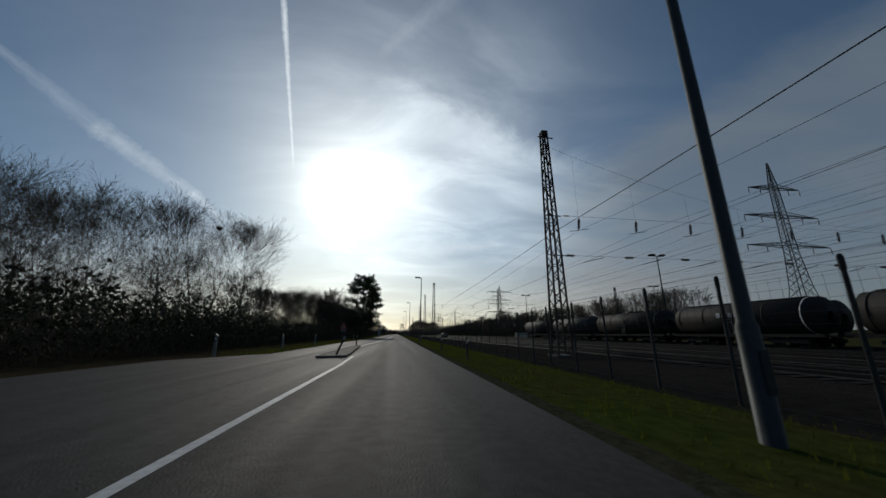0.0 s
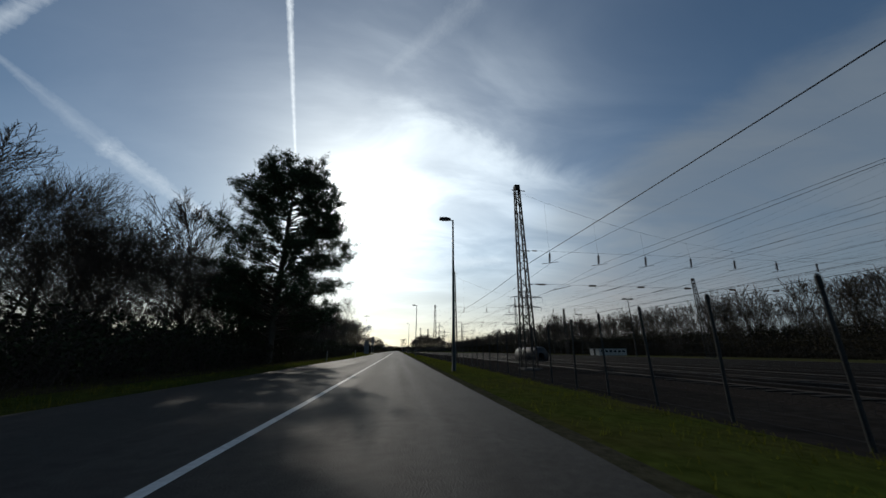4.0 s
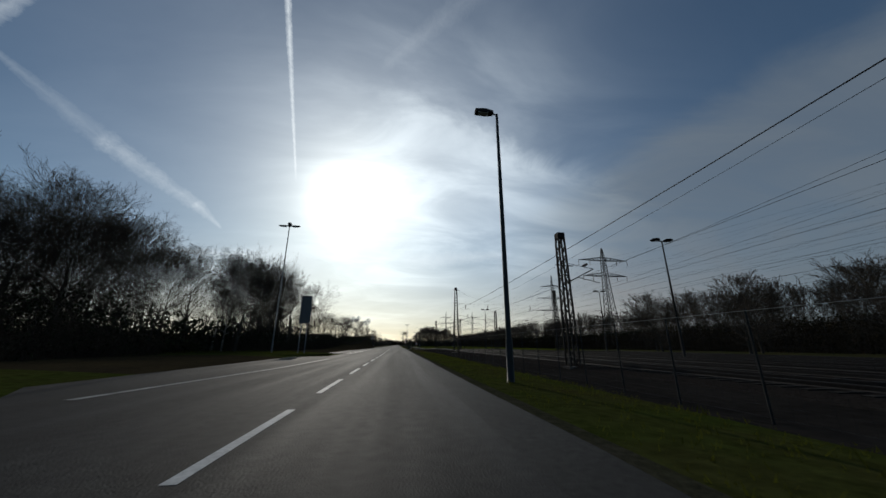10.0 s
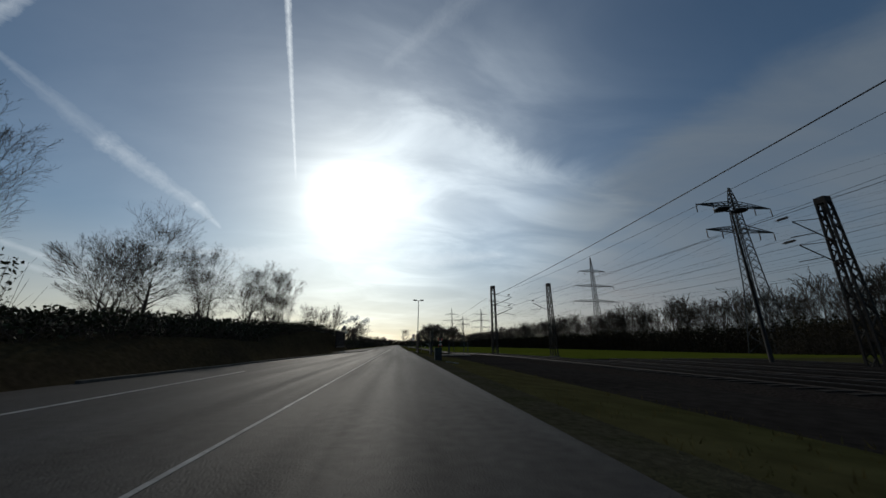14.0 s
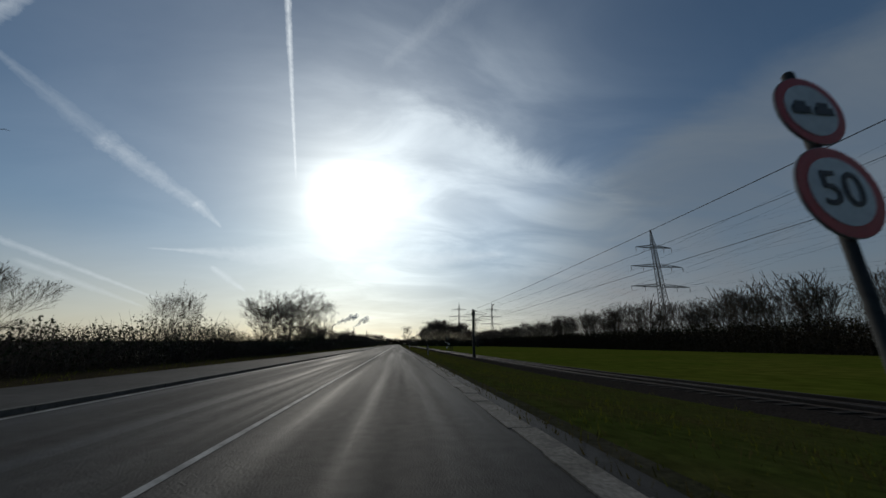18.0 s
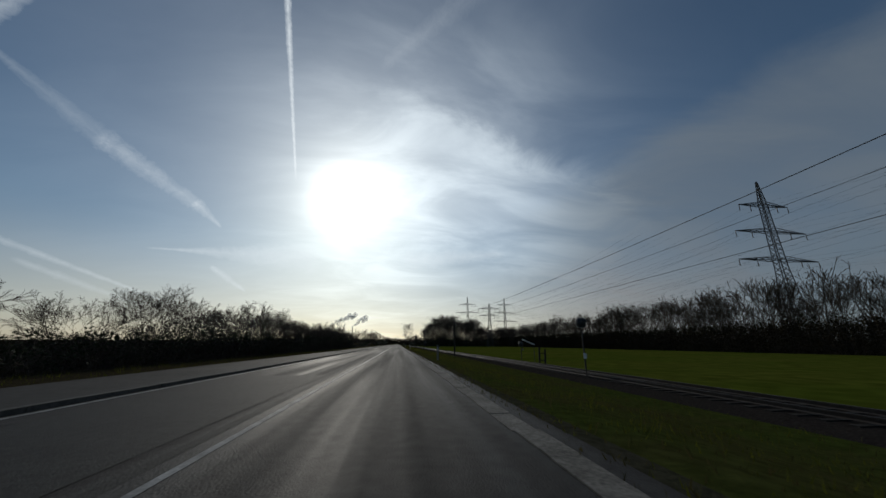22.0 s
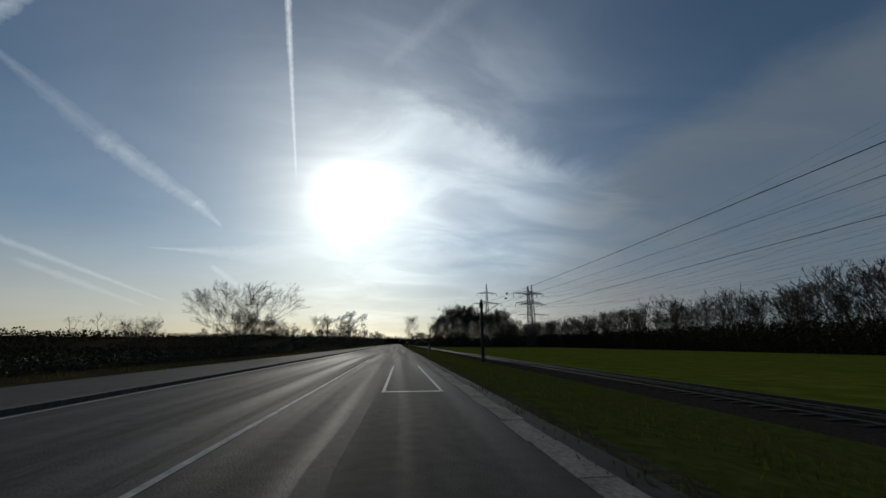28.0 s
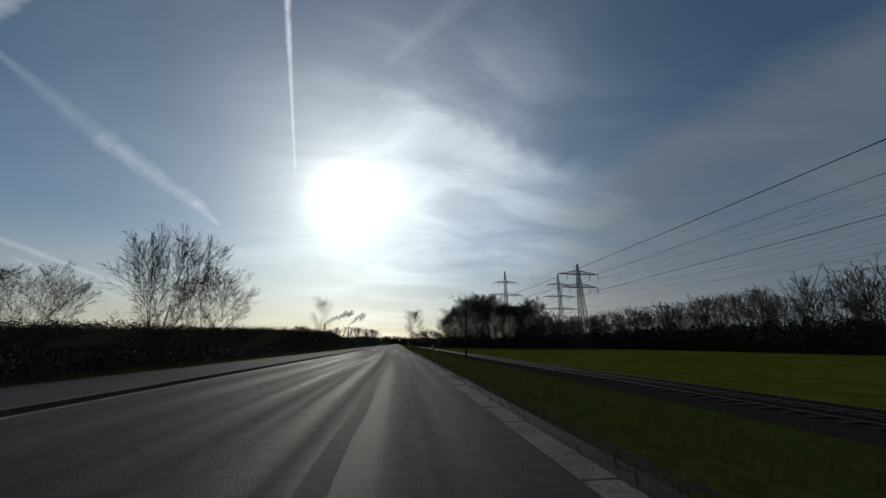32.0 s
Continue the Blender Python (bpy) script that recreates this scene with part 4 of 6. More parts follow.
# ---- tank wagons ----
def tank_wagon(x, y, mat, label, length=13.0):
    z = ground_z(x, y) + 0.41
    w = thing("tank_wagon", pose(x, y, z), label, "tank wagon", "tank wagons")
    L, r = length / 2 - 0.7, 1.35
    part("tank", Geo().lathe([(-L - 0.34, 0.25), (-L - 0.26, 0.8), (-L - 0.1, 1.2), (-L, r), (L, r), (L + 0.1, 1.2), (L + 0.26, 0.8), (L + 0.34, 0.25)], 28, "y", (0, 0, 2.35)), mat, w, smooth=True)
    for k in range(5):
        yy = -L + 0.5 + k * (2 * L - 1.0) / 4
        part("tank_band", Geo().lathe([(yy - 0.04, r + 0.012), (yy - 0.04, r + 0.028), (yy + 0.04, r + 0.028), (yy + 0.04, r + 0.012)], 28, "y", (0, 0, 2.35)), (WHITE if length > 13.0 else TANK_LIGHT) if k == 0 else mat, w, smooth=True)
    part("dome", Geo().lathe([(3.6, 0.36), (3.82, 0.36), (3.9, 0.2)], 14), mat, w, smooth=True)
    part("walkway", Geo().box(-0.35, -L * 0.9, 3.72, 0.35, L * 0.9, 3.76), DARK_STEEL, w)
    part("underframe", Geo().box(-1.25, -length / 2 + 0.2, 0.78, 1.25, length / 2 - 0.2, 1.02), DARK_STEEL, w)
    lad = Geo()
    for s in (-0.22, 0.22):
        lad.bar((-1.42, s, 1.0), (-1.42, s, 3.6), 0.04)
    for k in range(9):
        lad.bar((-1.42, -0.22, 1.15 + 0.28 * k), (-1.42, 0.22, 1.15 + 0.28 * k), 0.03)
    part("ladder", lad, GALV, w)
    for s in (-1, 1):
        bogie = part("bogie_frame", Geo().box(-1.1, s * (length / 2 - 2.6) - 1.3, 0.35, 1.1, s * (length / 2 - 2.6) + 1.3, 0.62), DARK_STEEL, w)
        for a in (-0.9, 0.9):
            for sx in (-0.75, 0.75):
                part("wheel", Geo().lathe([(-0.07, 0.42), (-0.02, 0.46), (0.07, 0.44), (0.07, 0.2)], 16, "x", (sx, s * (length / 2 - 2.6) + a, 0.46)), RUST, bogie, smooth=True)
        for sx in (-0.87, 0.87):
            part("buffer", Geo().rod((sx, s * (length / 2 - 0.2), 0.92), (sx, s * (length / 2 + 0.35), 0.92), 0.10, 0.2, 10), DARK_STEEL, w)
    return w


wy = 68.0
for k, (mt, lab) in enumerate(((TANK, "dark weathered tank wagon standing on a yard track"), (TANK_LIGHT, "grey tank wagon with stained shell on a yard track"), (TANK, "dark weathered tank wagon standing on a yard track"), (TANK, "dark tank wagon with a pale end band"), (TANK, "dark weathered tank wagon standing on a yard track"), (TANK, "dark weathered tank wagon standing on a yard track"), (TANK, "dark weathered tank wagon standing on a yard track"), (TANK, "dark weathered tank wagon standing on a yard track"))):
    w = tank_wagon(30.6, wy - 14.1 * k, mt, lab, 13.05 if k == 3 else 13.0)
    if k in (3, 4):
        for j in range(5):
            part("lettering_bar", Geo().box(-1.40, -1.4 + 0.55 * j, 2.45, -1.372, -1.05 + 0.55 * j, 2.85), WHITE, w, "pale worn lettering on the shell")
for k in range(5):
    tank_wagon(35.1, 70.0 - 14.1 * k, TANK if k % 2 else TANK_LIGHT, "tank wagon standing on the track behind")

# a small grey storage vessel inside the fence
v = thing("storage_tank", pose(13.1, 104.0, ground_z(13, 104)), "pale grey horizontal storage tank with a dark end", "storage tank")
v.matrix_basis = pose(14.5, 103.6, ground_z(13, 104) - 0.25)
part("shell", Geo().lathe([(-2.9, 0.2), (-2.8, 0.7), (-2.6, 0.86), (2.6, 0.86), (2.8, 0.7), (2.9, 0.2)], 22, "y", (0, 0, 1.15)), TANK_LIGHT, v, smooth=True)
part("end_plate", Geo().lathe([(-2.98, 0.3), (-2.95, 0.78), (-2.62, 0.885), (-2.5, 0.885)], 22, "y", (0, 0, 1.15)), BLACK, v, "black end plate", True)
for s in (-1.8, 1.8):
    part("saddle", Geo().box(-0.7, s - 0.12, 0.0, 0.7, s + 0.12, 0.55), CONCRETE, v)

# ---- yard hut ----
hut = thing("yard_hut", pose(66.5, 168.0, ground_z(66, 168)), "low white flat-roofed building with a row of windows", "building")
part("wall", Geo().box(-4.6, -2.5, 0, 4.6, 2.5, 2.0), RENDER_WALL, hut)
part("roof", Geo().box(-4.9, -2.8, 2.0, 4.9, 2.8, 2.18), ROOF, hut)
for k in range(6):
    wnd = part("window", Geo().box(-4.2 + 1.45 * k, -2.54, 0.8, -3.1 + 1.45 * k, -2.49, 1.65), WHITE, hut, "white framed window")
    part("pane", Geo().box(-4.12 + 1.45 * k, -2.56, 0.87, -3.18 + 1.45 * k, -2.535, 1.58), GLASS, wnd)
part("door", Geo().box(-4.66, -0.5, 0, -4.58, 0.5, 1.9), DARK_STEEL, hut)

# ---- yard fence ----
fence = thing("wire_fence", pose(0, 0, 0), "tall wire mesh fence on slim steel posts along the rail yard", "fence")
FX = 6.7
FENCE_STEP = 124.0
post_mesh = Geo().lathe([(-0.2, 0.038), (2.30, 0.034), (2.34, 0.044), (2.52, 0.042), (2.56, 0.02)], 8).mesh("post", POST_GREY)
short_post = Geo().lathe([(-0.2, 0.024), (2.0, 0.022), (2.05, 0.014)], 8).mesh("post", POST_GREY)
fy0, fy1, gap = -30.0, 230.0, 2.0
n_posts = int((fy1 - fy0) / gap)
rng = random.Random(5)
for k in range(n_posts + 1):
    y = fy0 + gap * k
    p = new("post", post_mesh if y < FENCE_STEP else short_post)
    p.parent = fence
    p.matrix_basis = pose(FX + rng.uniform(-0.03, 0.03), y, ground_z(FX, y), rng.uniform(-1.5, 1.5), rng.uniform(-2, 2), 0)
zf = ground_z(FX, 50)
for y0, y1, rows_up in ((fy0, FENCE_STEP, 12), (FENCE_STEP, fy1, 10)):
    for k in range(rows_up):
        z = zf + 0.12 + 0.2 * k
        part("line_wire", Geo().path([(FX - 0.05, y0, z), (FX - 0.05, y1, z)], 0.0028 if k % 4 else 0.0045, 4), POST_GREY, fence)
for k in range(2):
    part("barbed_wire", Geo().path([(FX - 0.08 - 0.05 * k, fy0, zf + 2.46 + 0.12 * k), (FX - 0.08 - 0.05 * k, FENCE_STEP, zf + 2.46 + 0.12 * k)], 0.004, 4), POST_GREY, fence)
part("top_wire", Geo().path([(FX - 0.05, FENCE_STEP, zf + 2.0), (FX - 0.05, fy1, zf + 2.0)], 0.007, 4), GALV, fence)
mesh_wires = Geo()
y = fy0
while y < fy1:
    mesh_wires.rod((FX - 0.05, y, zf + 0.1), (FX - 0.05, y, zf + (2.32 if y < FENCE_STEP else 1.98)), 0.0020, None, 3, False)
    y += 0.2
tagged(part("mesh_netting", mesh_wires, POST_GREY, fence), kind="stuff")

# ---- high-voltage pylons ----
def pylon(x, y, top, arms, foot=7.0, label="tall steel lattice transmission pylon with three crossarms"):
    z = ground_z(min(x, 390), y)
    p = thing("transmission_pylon", pose(x, y, z, 0, 0, 0), label, "pylon", "transmission pylons")
    h = top - z
    waist = min(a[0] for a in arms) - z - 2.5
    prof = [(0, foot), (waist * 0.55, foot * 0.52), (waist, foot * 0.34), (arms[-1][0] - z + 1.5, foot * 0.22), (h, 0.3)]
    def w(zz):
        return along(prof, zz) / 2
    def corner(i, zz):
        return Vector(((-1, 1, 1, -1)[i] * w(zz), (-1, -1, 1, 1)[i] * w(zz), zz))
    levels, zz = [0.0], 0.0
    while zz < h - 1.2:
        zz += max(1.3, w(zz) * 1.5)
        levels.append(min(zz, h))
    if levels[-1] < h:
        levels.append(h)
    for i in range(4):
        leg = Geo()
        for a, b in zip(levels, levels[1:]):
            leg.bar(corner(i, a), corner(i, b), 0.20)
        part("leg", leg, PYLON, p)
        g, j = Geo(), (i + 1) % 4
        for a, b in zip(levels, levels[1:]):
            g.bar(corner(i, a), corner(j, b), 0.11)
            g.bar(corner(j, a), corner(i, b), 0.11)
        part("face_lacing", g, PYLON, p)
    for za, half in arms:
        zz = za - z
        g = Geo()
        for s in (-1, 1):
            tip = Vector((s * half, 0, zz + 0.2))
            for i in range(4):
                if (-1, 1, 1, -1)[i] == s:
                    g.bar(corner(i, zz), tip, 0.24)
                    g.bar(corner(i, zz + 1.7), tip, 0.18)
            n = 6
            for q in range(n):
                u, v2 = q / n, (q + 1) / n
                for yy in (-1, 1):
                    c0 = Vector((s * w(zz), yy * w(zz), zz)).lerp(tip, u)
                    c1 = Vector((s * w(zz), yy * w(zz), zz + 1.7)).lerp(tip, v2)
                    g.bar(c0, c1, 0.12)
        part("crossarm", g, PYLON, p)
        for s in (-1, 1):
            for u in (1.0, 0.55):
                c = Vector((s * half * u, 0, zz + 0.1))
                part("insulator_string", Geo().lathe([(zz - 2.4, 0.05), (zz - 2.3, 0.14), (zz - 0.3, 0.14), (zz, 0.05)], 6, at=(c.x, 0, 0)), INSULATOR, p, smooth=True)
    return p


THREE = [(0.485, 18.0), (0.66, 16.2), (0.832, 11.4)]


def three_arm(x, y, top):
    arms = [(top * a, b * top / 66) for a, b in THREE]
    pylon(x, y, top, arms, 8.0 * top / 66)
    return x, y, arms


def two_arm(x, y, top):
    arms = [(top * 0.70, 11.5 * top / 48), (top * 0.865, 13.0 * top / 48)]
    pylon(x, y, top, arms, 7.0 * top / 48, "steel lattice transmission pylon with two wide crossarms")
    return x, y, arms


line_a = [(160.0, -240.0, [(70 * a, b) for a, b in THREE]), three_arm(151.0, 102.6, 70.5), three_arm(144.0, 461.0, 65.5), three_arm(133.0, 762.0, 58.6), (125.0, 1080.0, [(56 * a, b) for a, b in THREE])]
line_b = [(118.0, -30.0, [(48 * 0.70, 11.5), (48 * 0.865, 13.0)]), two_arm(101.0, 316.7, 48.4), two_arm(78.3, 638.2, 35.3), (66.0, 930.0, [(34 * 0.70, 8.3), (34 * 0.865, 9.3)])]
line_c = [(110.0, 480.0, [(60 * a, b * 0.9) for a, b in THREE]), three_arm(83.0, 752.0, 57.0), (62.0, 1010.0, [(54 * a, b * 0.9) for a, b in THREE])]
for line in (line_a, line_b, line_c):
    for (xa, ya, aa), (xb, yb, ab) in zip(line, line[1:]):
        run = thing("power_lines", pose(0, 0, 0), "bundle of sagging high-voltage conductors between pylons", "power line", "power lines")
        for (za, ha), (zb, hb) in zip(aa, ab):
            for s in (-1, 1):
                for u in (1.0, 0.55):
                    part("conductor", Geo().path(sag((xa + s * ha * u, ya, za - 2.4), (xb + s * hb * u, yb, zb - 2.4), 9.5, 20), 0.019, 3), WIRE, run)

# ---- signs ----
def sign_post(parent, h, r=0.038):
    part("post", Geo().lathe([(-0.1, r), (h, r), (h + 0.02, r * 0.6)], 10), POST_GREY, parent, smooth=True)


def round_sign(parent, cx, cz, r, faces, name="sign_plate"):
    """A round plate; faces are rings of (radius, material) on the side towards -y."""
    pl = part(name, Geo().plate(circle(cx, cz, r, 28), -0.05, -0.035), SIGN_BACK, parent, "grey metal sign plate")
    for i, (rr, mt) in enumerate(faces):
        part("sign_face", Geo().plate(circle(cx, cz, rr, 28), -0.054 - 0.004 * i, -0.0505 - 0.004 * i), mt, pl)
    return pl


def strokes(parent, rects, mat, y=-0.066):
    for x0, z0, x1, z1 in rects:
        part("car_symbol_block", Geo().box(x0, y - 0.003, z0, x1, y, z1), mat, parent)


sg = thing("speed_limit_sign", pose(2.88, 301.25, ground_z(2.88, 301.25)), "no-overtaking sign above a round 50 speed limit sign on one post", "traffic sign")
sign_post(sg, 3.06)
zb = 2.0 - ground_z(2.88, 301.25)
s50 = round_sign(sg, 0, zb, 0.335, ((0.33, RED), (0.25, WHITE)))
text = bpy.data.curves.new("number", "FONT")
text.body, text.size, text.align_x, text.align_y, text.extrude = "50", 0.36, "CENTER", "CENTER", 0.002
txt = new("number", text)
deps = bpy.context.evaluated_depsgraph_get()
num_mesh = bpy.data.meshes.new_from_object(txt.evaluated_get(deps))
bpy.data.objects.remove(txt)
bpy.data.curves.remove(text)
num_mesh.materials.clear()
num_mesh.materials.append(BLACK)
num = new("number", num_mesh)
num.parent = s50
num.matrix_basis = pose(0, -0.066, zb, 90, 0, 0)
tagged(num, "black number 50")
s_no = round_sign(sg, 0, zb + 0.64, 0.285, ((0.28, RED), (0.215, WHITE)))
strokes(s_no, ((-0.17, zb + 0.60, -0.02, zb + 0.66), (-0.14, zb + 0.66, -0.05, zb + 0.70)), BLACK)
strokes(s_no, ((0.02, zb + 0.60, 0.17, zb + 0.66), (0.05, zb + 0.66, 0.14, zb + 0.70)), BLACK)


def triangle_sign_back(x, y, top, discs, label):
    z = ground_z(x, y)
    s = thing("warning_sign", pose(x, y, z), label, "traffic sign")
    h = top - z
    sign_post(s, h - 0.1, 0.045)
    part("triangle_plate", Geo().plate([(-0.48, h - 0.80), (0.48, h - 0.80), (0.04, h), (-0.04, h)], 0.03, 0.05), SIGN_BACK, s, "bare grey back of a triangular plate")
    for dx in discs:
        part("round_plate", Geo().plate(circle(dx, h - 1.22, 0.32, 24), 0.03, 0.05), SIGN_BACK, s, "bare grey back of a round plate")
    if discs:
        part("cross_rail", Geo().box(-0.62, -0.01, h - 1.25, 0.62, 0.03, h - 1.2), GALV, s)


triangle_sign_back(-9.3, 296.8, 4.3, (-0.34, 0.34), "back of a triangular sign over two round signs")
triangle_sign_back(-13.8, 392.4, 3.25, (), "back of a triangular warning sign beside the hedge")
ws = thing("warning_sign", pose(-7.7, 49.6, ground_z(-7.7, 49.6)), "red-edged triangular warning sign over a small white plate", "traffic sign")
sign_post(ws, 2.45, 0.04)
tri = part("triangle_plate", Geo().plate([(-0.46, 1.78), (0.46, 1.78), (0.035, 2.56), (-0.035, 2.56)], -0.055, -0.04), RED, ws, "red edge of the triangle")
part("sign_face", Geo().plate([(-0.32, 1.87), (0.32, 1.87), (0.0, 2.42)], -0.060, -0.0555), POST_WHITE, tri)
part("symbol_bar", Geo().box(-0.035, -0.066, 2.03, 0.035, -0.061, 2.26), BLACK, tri)
part("symbol_dot", Geo().box(-0.03, -0.066, 1.92, 0.03, -0.061, 1.98), BLACK, tri)
plate = part("text_plate", Geo().box(-0.32, -0.055, 1.36, 0.32, -0.04, 1.70), POST_WHITE, ws, "small white supplementary plate")
for k in range(2):
    part("lettering_bar", Geo().box(-0.24, -0.060, 1.44 + 0.12 * k, 0.24, -0.056, 1.51 + 0.12 * k), BLACK, plate)


def board_sign(x, y, z0, z1, w, label, turn=0.0):
    z = ground_z(x, y)
    s = thing("direction_board", pose(x, y, z, 0, 0, turn), label, "road sign")
    b = part("board", Geo().box(-w / 2, -0.02, z0 - z, w / 2, 0.02, z1 - z), BOARD, s, "plain grey back of a sheet metal board")
    for zz in (0.2, 0.5, 0.8):
        part("stiffener", Geo().box(-w / 2 + 0.05, -0.06, z0 - z + (z1 - z0) * zz - 0.03, w / 2 - 0.05, -0.02, z0 - z + (z1 - z0) * zz + 0.03), BOARD, b)
    for sx in (-0.28, 0.28):
        part("post", Geo().lathe([(-0.1, 0.06), (z1 - z, 0.06)], 10, at=(sx * w, 0.07, 0)), GALV, s, smooth=True)
    return s


board_sign(-10.3, 208.6, 3.3, 6.3, 1.15, "tall grey direction board seen from behind on the island", 8)
board_sign(-8.75, 165.0, 0.15, 3.6, 1.3, "large grey advance direction board seen from behind", 4)
# ---- slide gates ----
def slide_gate(x, y0, y1, top, label, z0=None):
    z = ground_z(x, (y0 + y1) / 2) if z0 is None else z0
    gt = thing("slide_gate", pose(x, y0, z), label, "gate", "slide gates")
    L, h = y1 - y0, top - z
    part("bottom_beam", Geo().box(-0.09, 0, 0.06, 0.09, L, 0.24), RUST, gt)
    part("top_rail", Geo().box(-0.05, 0, h - 0.12, 0.05, L, h), RUST, gt)
    for yy in (0.0, L - 0.12):
        part("end_post", Geo().box(-0.07, yy, 0.0, 0.07, yy + 0.14, h), RUST, gt)
    n = int(L / 0.128)
    bar = Geo().box(-0.02, -0.02, 0.22, 0.02, 0.02, h - 0.1).mesh("bar", RUST)
    for k in range(1, n):
        b = new("bar", bar)
        b.parent = gt
        b.matrix_basis = pose(0, L * k / n, 0)
    comb = Geo()
    k = 0.0
    while k < L - 0.04:
        comb.face([(0, k, h), (0, k + 0.04, h), (0, k + 0.02, h + 0.05)])
        k += 0.055
    part("spike_strip", comb, RUST, gt)
    return gt


slide_gate(2.85, 283.9, 288.7, 2.55, "rusty barred slide gate standing open beside the road")
slide_gate(-8.3, 284.6, 291.6, 2.9, "dark barred slide gate standing open on the bank", 0.6)

# level crossing furniture in the gap of the fence
ac = thing("crossing_saltire", pose(6.3, 287.6, ground_z(6.3, 287.6)), "white and red level crossing saltire on a post", "traffic sign")
sign_post(ac, 2.2)
for s in (-1, 1):
    arm = part("saltire_arm", Geo().box(-0.07, -0.05 - 0.02 * (s > 0), -0.62, 0.07, -0.035 - 0.02 * (s > 0), 0.62, pose(0, 0, 1.75, 0, s * 28, 0)), WHITE, ac)
    for e in (-1, 1):
        part("red_tip", Geo().box(-0.072, -0.075, e * 0.62 - 0.02 - (0.25 if e > 0 else -0.02), 0.072, -0.03, e * 0.62 + (0.002 if e > 0 else 0.25), pose(0, 0, 1.75, 0, s * 28, 0)), RED, arm)
pst = thing("timber_pole", pose(4.6, 286.0, ground_z(4.6, 286)), "thin weathered timber pole", "pole")
part("pole", Geo().lathe([(0, 0.06), (3.0, 0.045)], 8), WOOD, pst, smooth=True)
for x, y, h, ln in ((4.2, 280.2, 1.15, 6), (5.6, 281.6, 2.1, -4), (6.5, 281.0, 1.9, 5), (7.6, 282.6, 2.2, -3), (8.6, 281.4, 2.0, 4), (5.0, 278.8, 2.3, 8), (7.2, 284.6, 1.7, 2), (3.9, 276.8, 1.6, -5), (9.8, 284.2, 2.2, 0)):
    p = thing("gate_post", pose(x, y, ground_z(x, y) - 0.05, ln * 0.4, ln, 0), "weathered steel post by the level crossing", "post", "crossing posts")
    part("post", Geo().lathe([(0, 0.055), (h, 0.055), (h + 0.02, 0.03)], 8), POST_GREY, p, smooth=True)
    part("cap", Geo().lathe([(h, 0.085), (h + 0.06, 0.09), (h + 0.09, 0.05)], 8), DARK_STEEL, p, smooth=True)
slab = Geo().box(3.2, 281.2, -0.35, 9.6, 284.2, -0.24)
tagged(new("crossing_slab", slab.mesh("crossing_slab", KERB)), "concrete slab of the field crossing", "pavement", kind="structure")
cb = thing("cable_cabinet", pose(3.0, 262.6, ground_z(3.0, 262.6) - 0.02), "small grey cable cabinet on the verge", "cabinet")
part("body", Geo().box(-0.25, -0.2, 0, 0.25, 0.2, 0.85), LAMP_PAINT, cb)
part("lid", Geo().box(-0.28, -0.23, 0.85, 0.28, 0.23, 0.90), LAMP_PAINT, cb)
part("door", Geo().box(-0.22, -0.215, 0.08, 0.22, -0.2, 0.8), LAMP_PAINT, cb)
lit = thing("litter_board", pose(3.4, 258.6, ground_z(3.4, 258.6) + 0.01, 0, 8, 30), "pale sheet of board lying on the verge", "board")
part("sheet", Geo().box(-0.35, -0.2, 0, 0.35, 0.2, 0.03), WHITE, lit)

# signal and posts beside the single track
sm = thing("rail_signal", pose(11.45, 378.4, ground_z(11.45, 378.4)), "small railway signal with a round dark head on a post", "signal")
part("post", Geo().lathe([(0, 0.05), (3.2, 0.045)], 8), DARK_STEEL, sm, smooth=True)
part("head", Geo().lathe([(3.15, 0.22), (3.25, 0.30), (3.6, 0.34), (3.75, 0.22)], 14), BLACK, sm, smooth=True)
part("hood", Geo().box(-0.16, -0.4, 3.45, 0.16, -0.28, 3.6), BLACK, sm)
part("blank_plate", Geo().box(-0.1, -0.07, 1.3, 0.1, -0.05, 1.6), WHITE, sm)
stile = thing("timber_stile", pose(14.5, 391.6, ground_z(14.5, 391.6) - 0.03, 0, 3, 0), "pair of dark timber posts joined by short crossbars beside the track", "post")
for px, ph in ((-0.3, 1.85), (0.3, 1.7)):
    part("post", Geo().box(px - 0.07, -0.07, 0, px + 0.07, 0.07, ph), SLEEPER, stile)
for pz in (0.55, 1.25):
    part("crossbar", Geo().box(-0.24, -0.03, pz, 0.24, 0.03, pz + 0.09), SLEEPER, stile)
far_signal = thing("rail_signal", pose(14.4, 397.0, ground_z(14.4, 397)), "short railway signal post with a dark round head beyond the track", "signal")
part("post", Geo().lathe([(0, 0.05), (1.95, 0.045)], 8), DARK_STEEL, far_signal, smooth=True)
part("head", Geo().lathe([(1.85, 0.16), (1.95, 0.26), (2.3, 0.28), (2.42, 0.16)], 12), BLACK, far_signal, smooth=True)
part("blank_plate", Geo().box(0.08, -0.07, 1.45, 0.26, -0.05, 1.68), POST_WHITE, far_signal)
bd = thing("trackside_board", pose(14.4, 393.2, ground_z(14.4, 393.2)), "white slanted board on a thin post beside the track", "sign")
part("post", Geo().lathe([(0, 0.035), (2.12, 0.03)], 8), POST_GREY, bd, smooth=True)
part("board", Geo().box(-1.35, -0.03, -0.05, 0.12, 0.03, 0.05, pose(0, 0, 2.12, 0, 22, 0)), WHITE, bd)
p = thing("timber_post", pose(4.5, 301.9, ground_z(4.5, 301.9) - 0.03), "dark timber post in the grass", "post", "trackside posts")
part("post", Geo().box(-0.06, -0.06, 0, 0.06, 0.06, 1.35), WOOD, p)

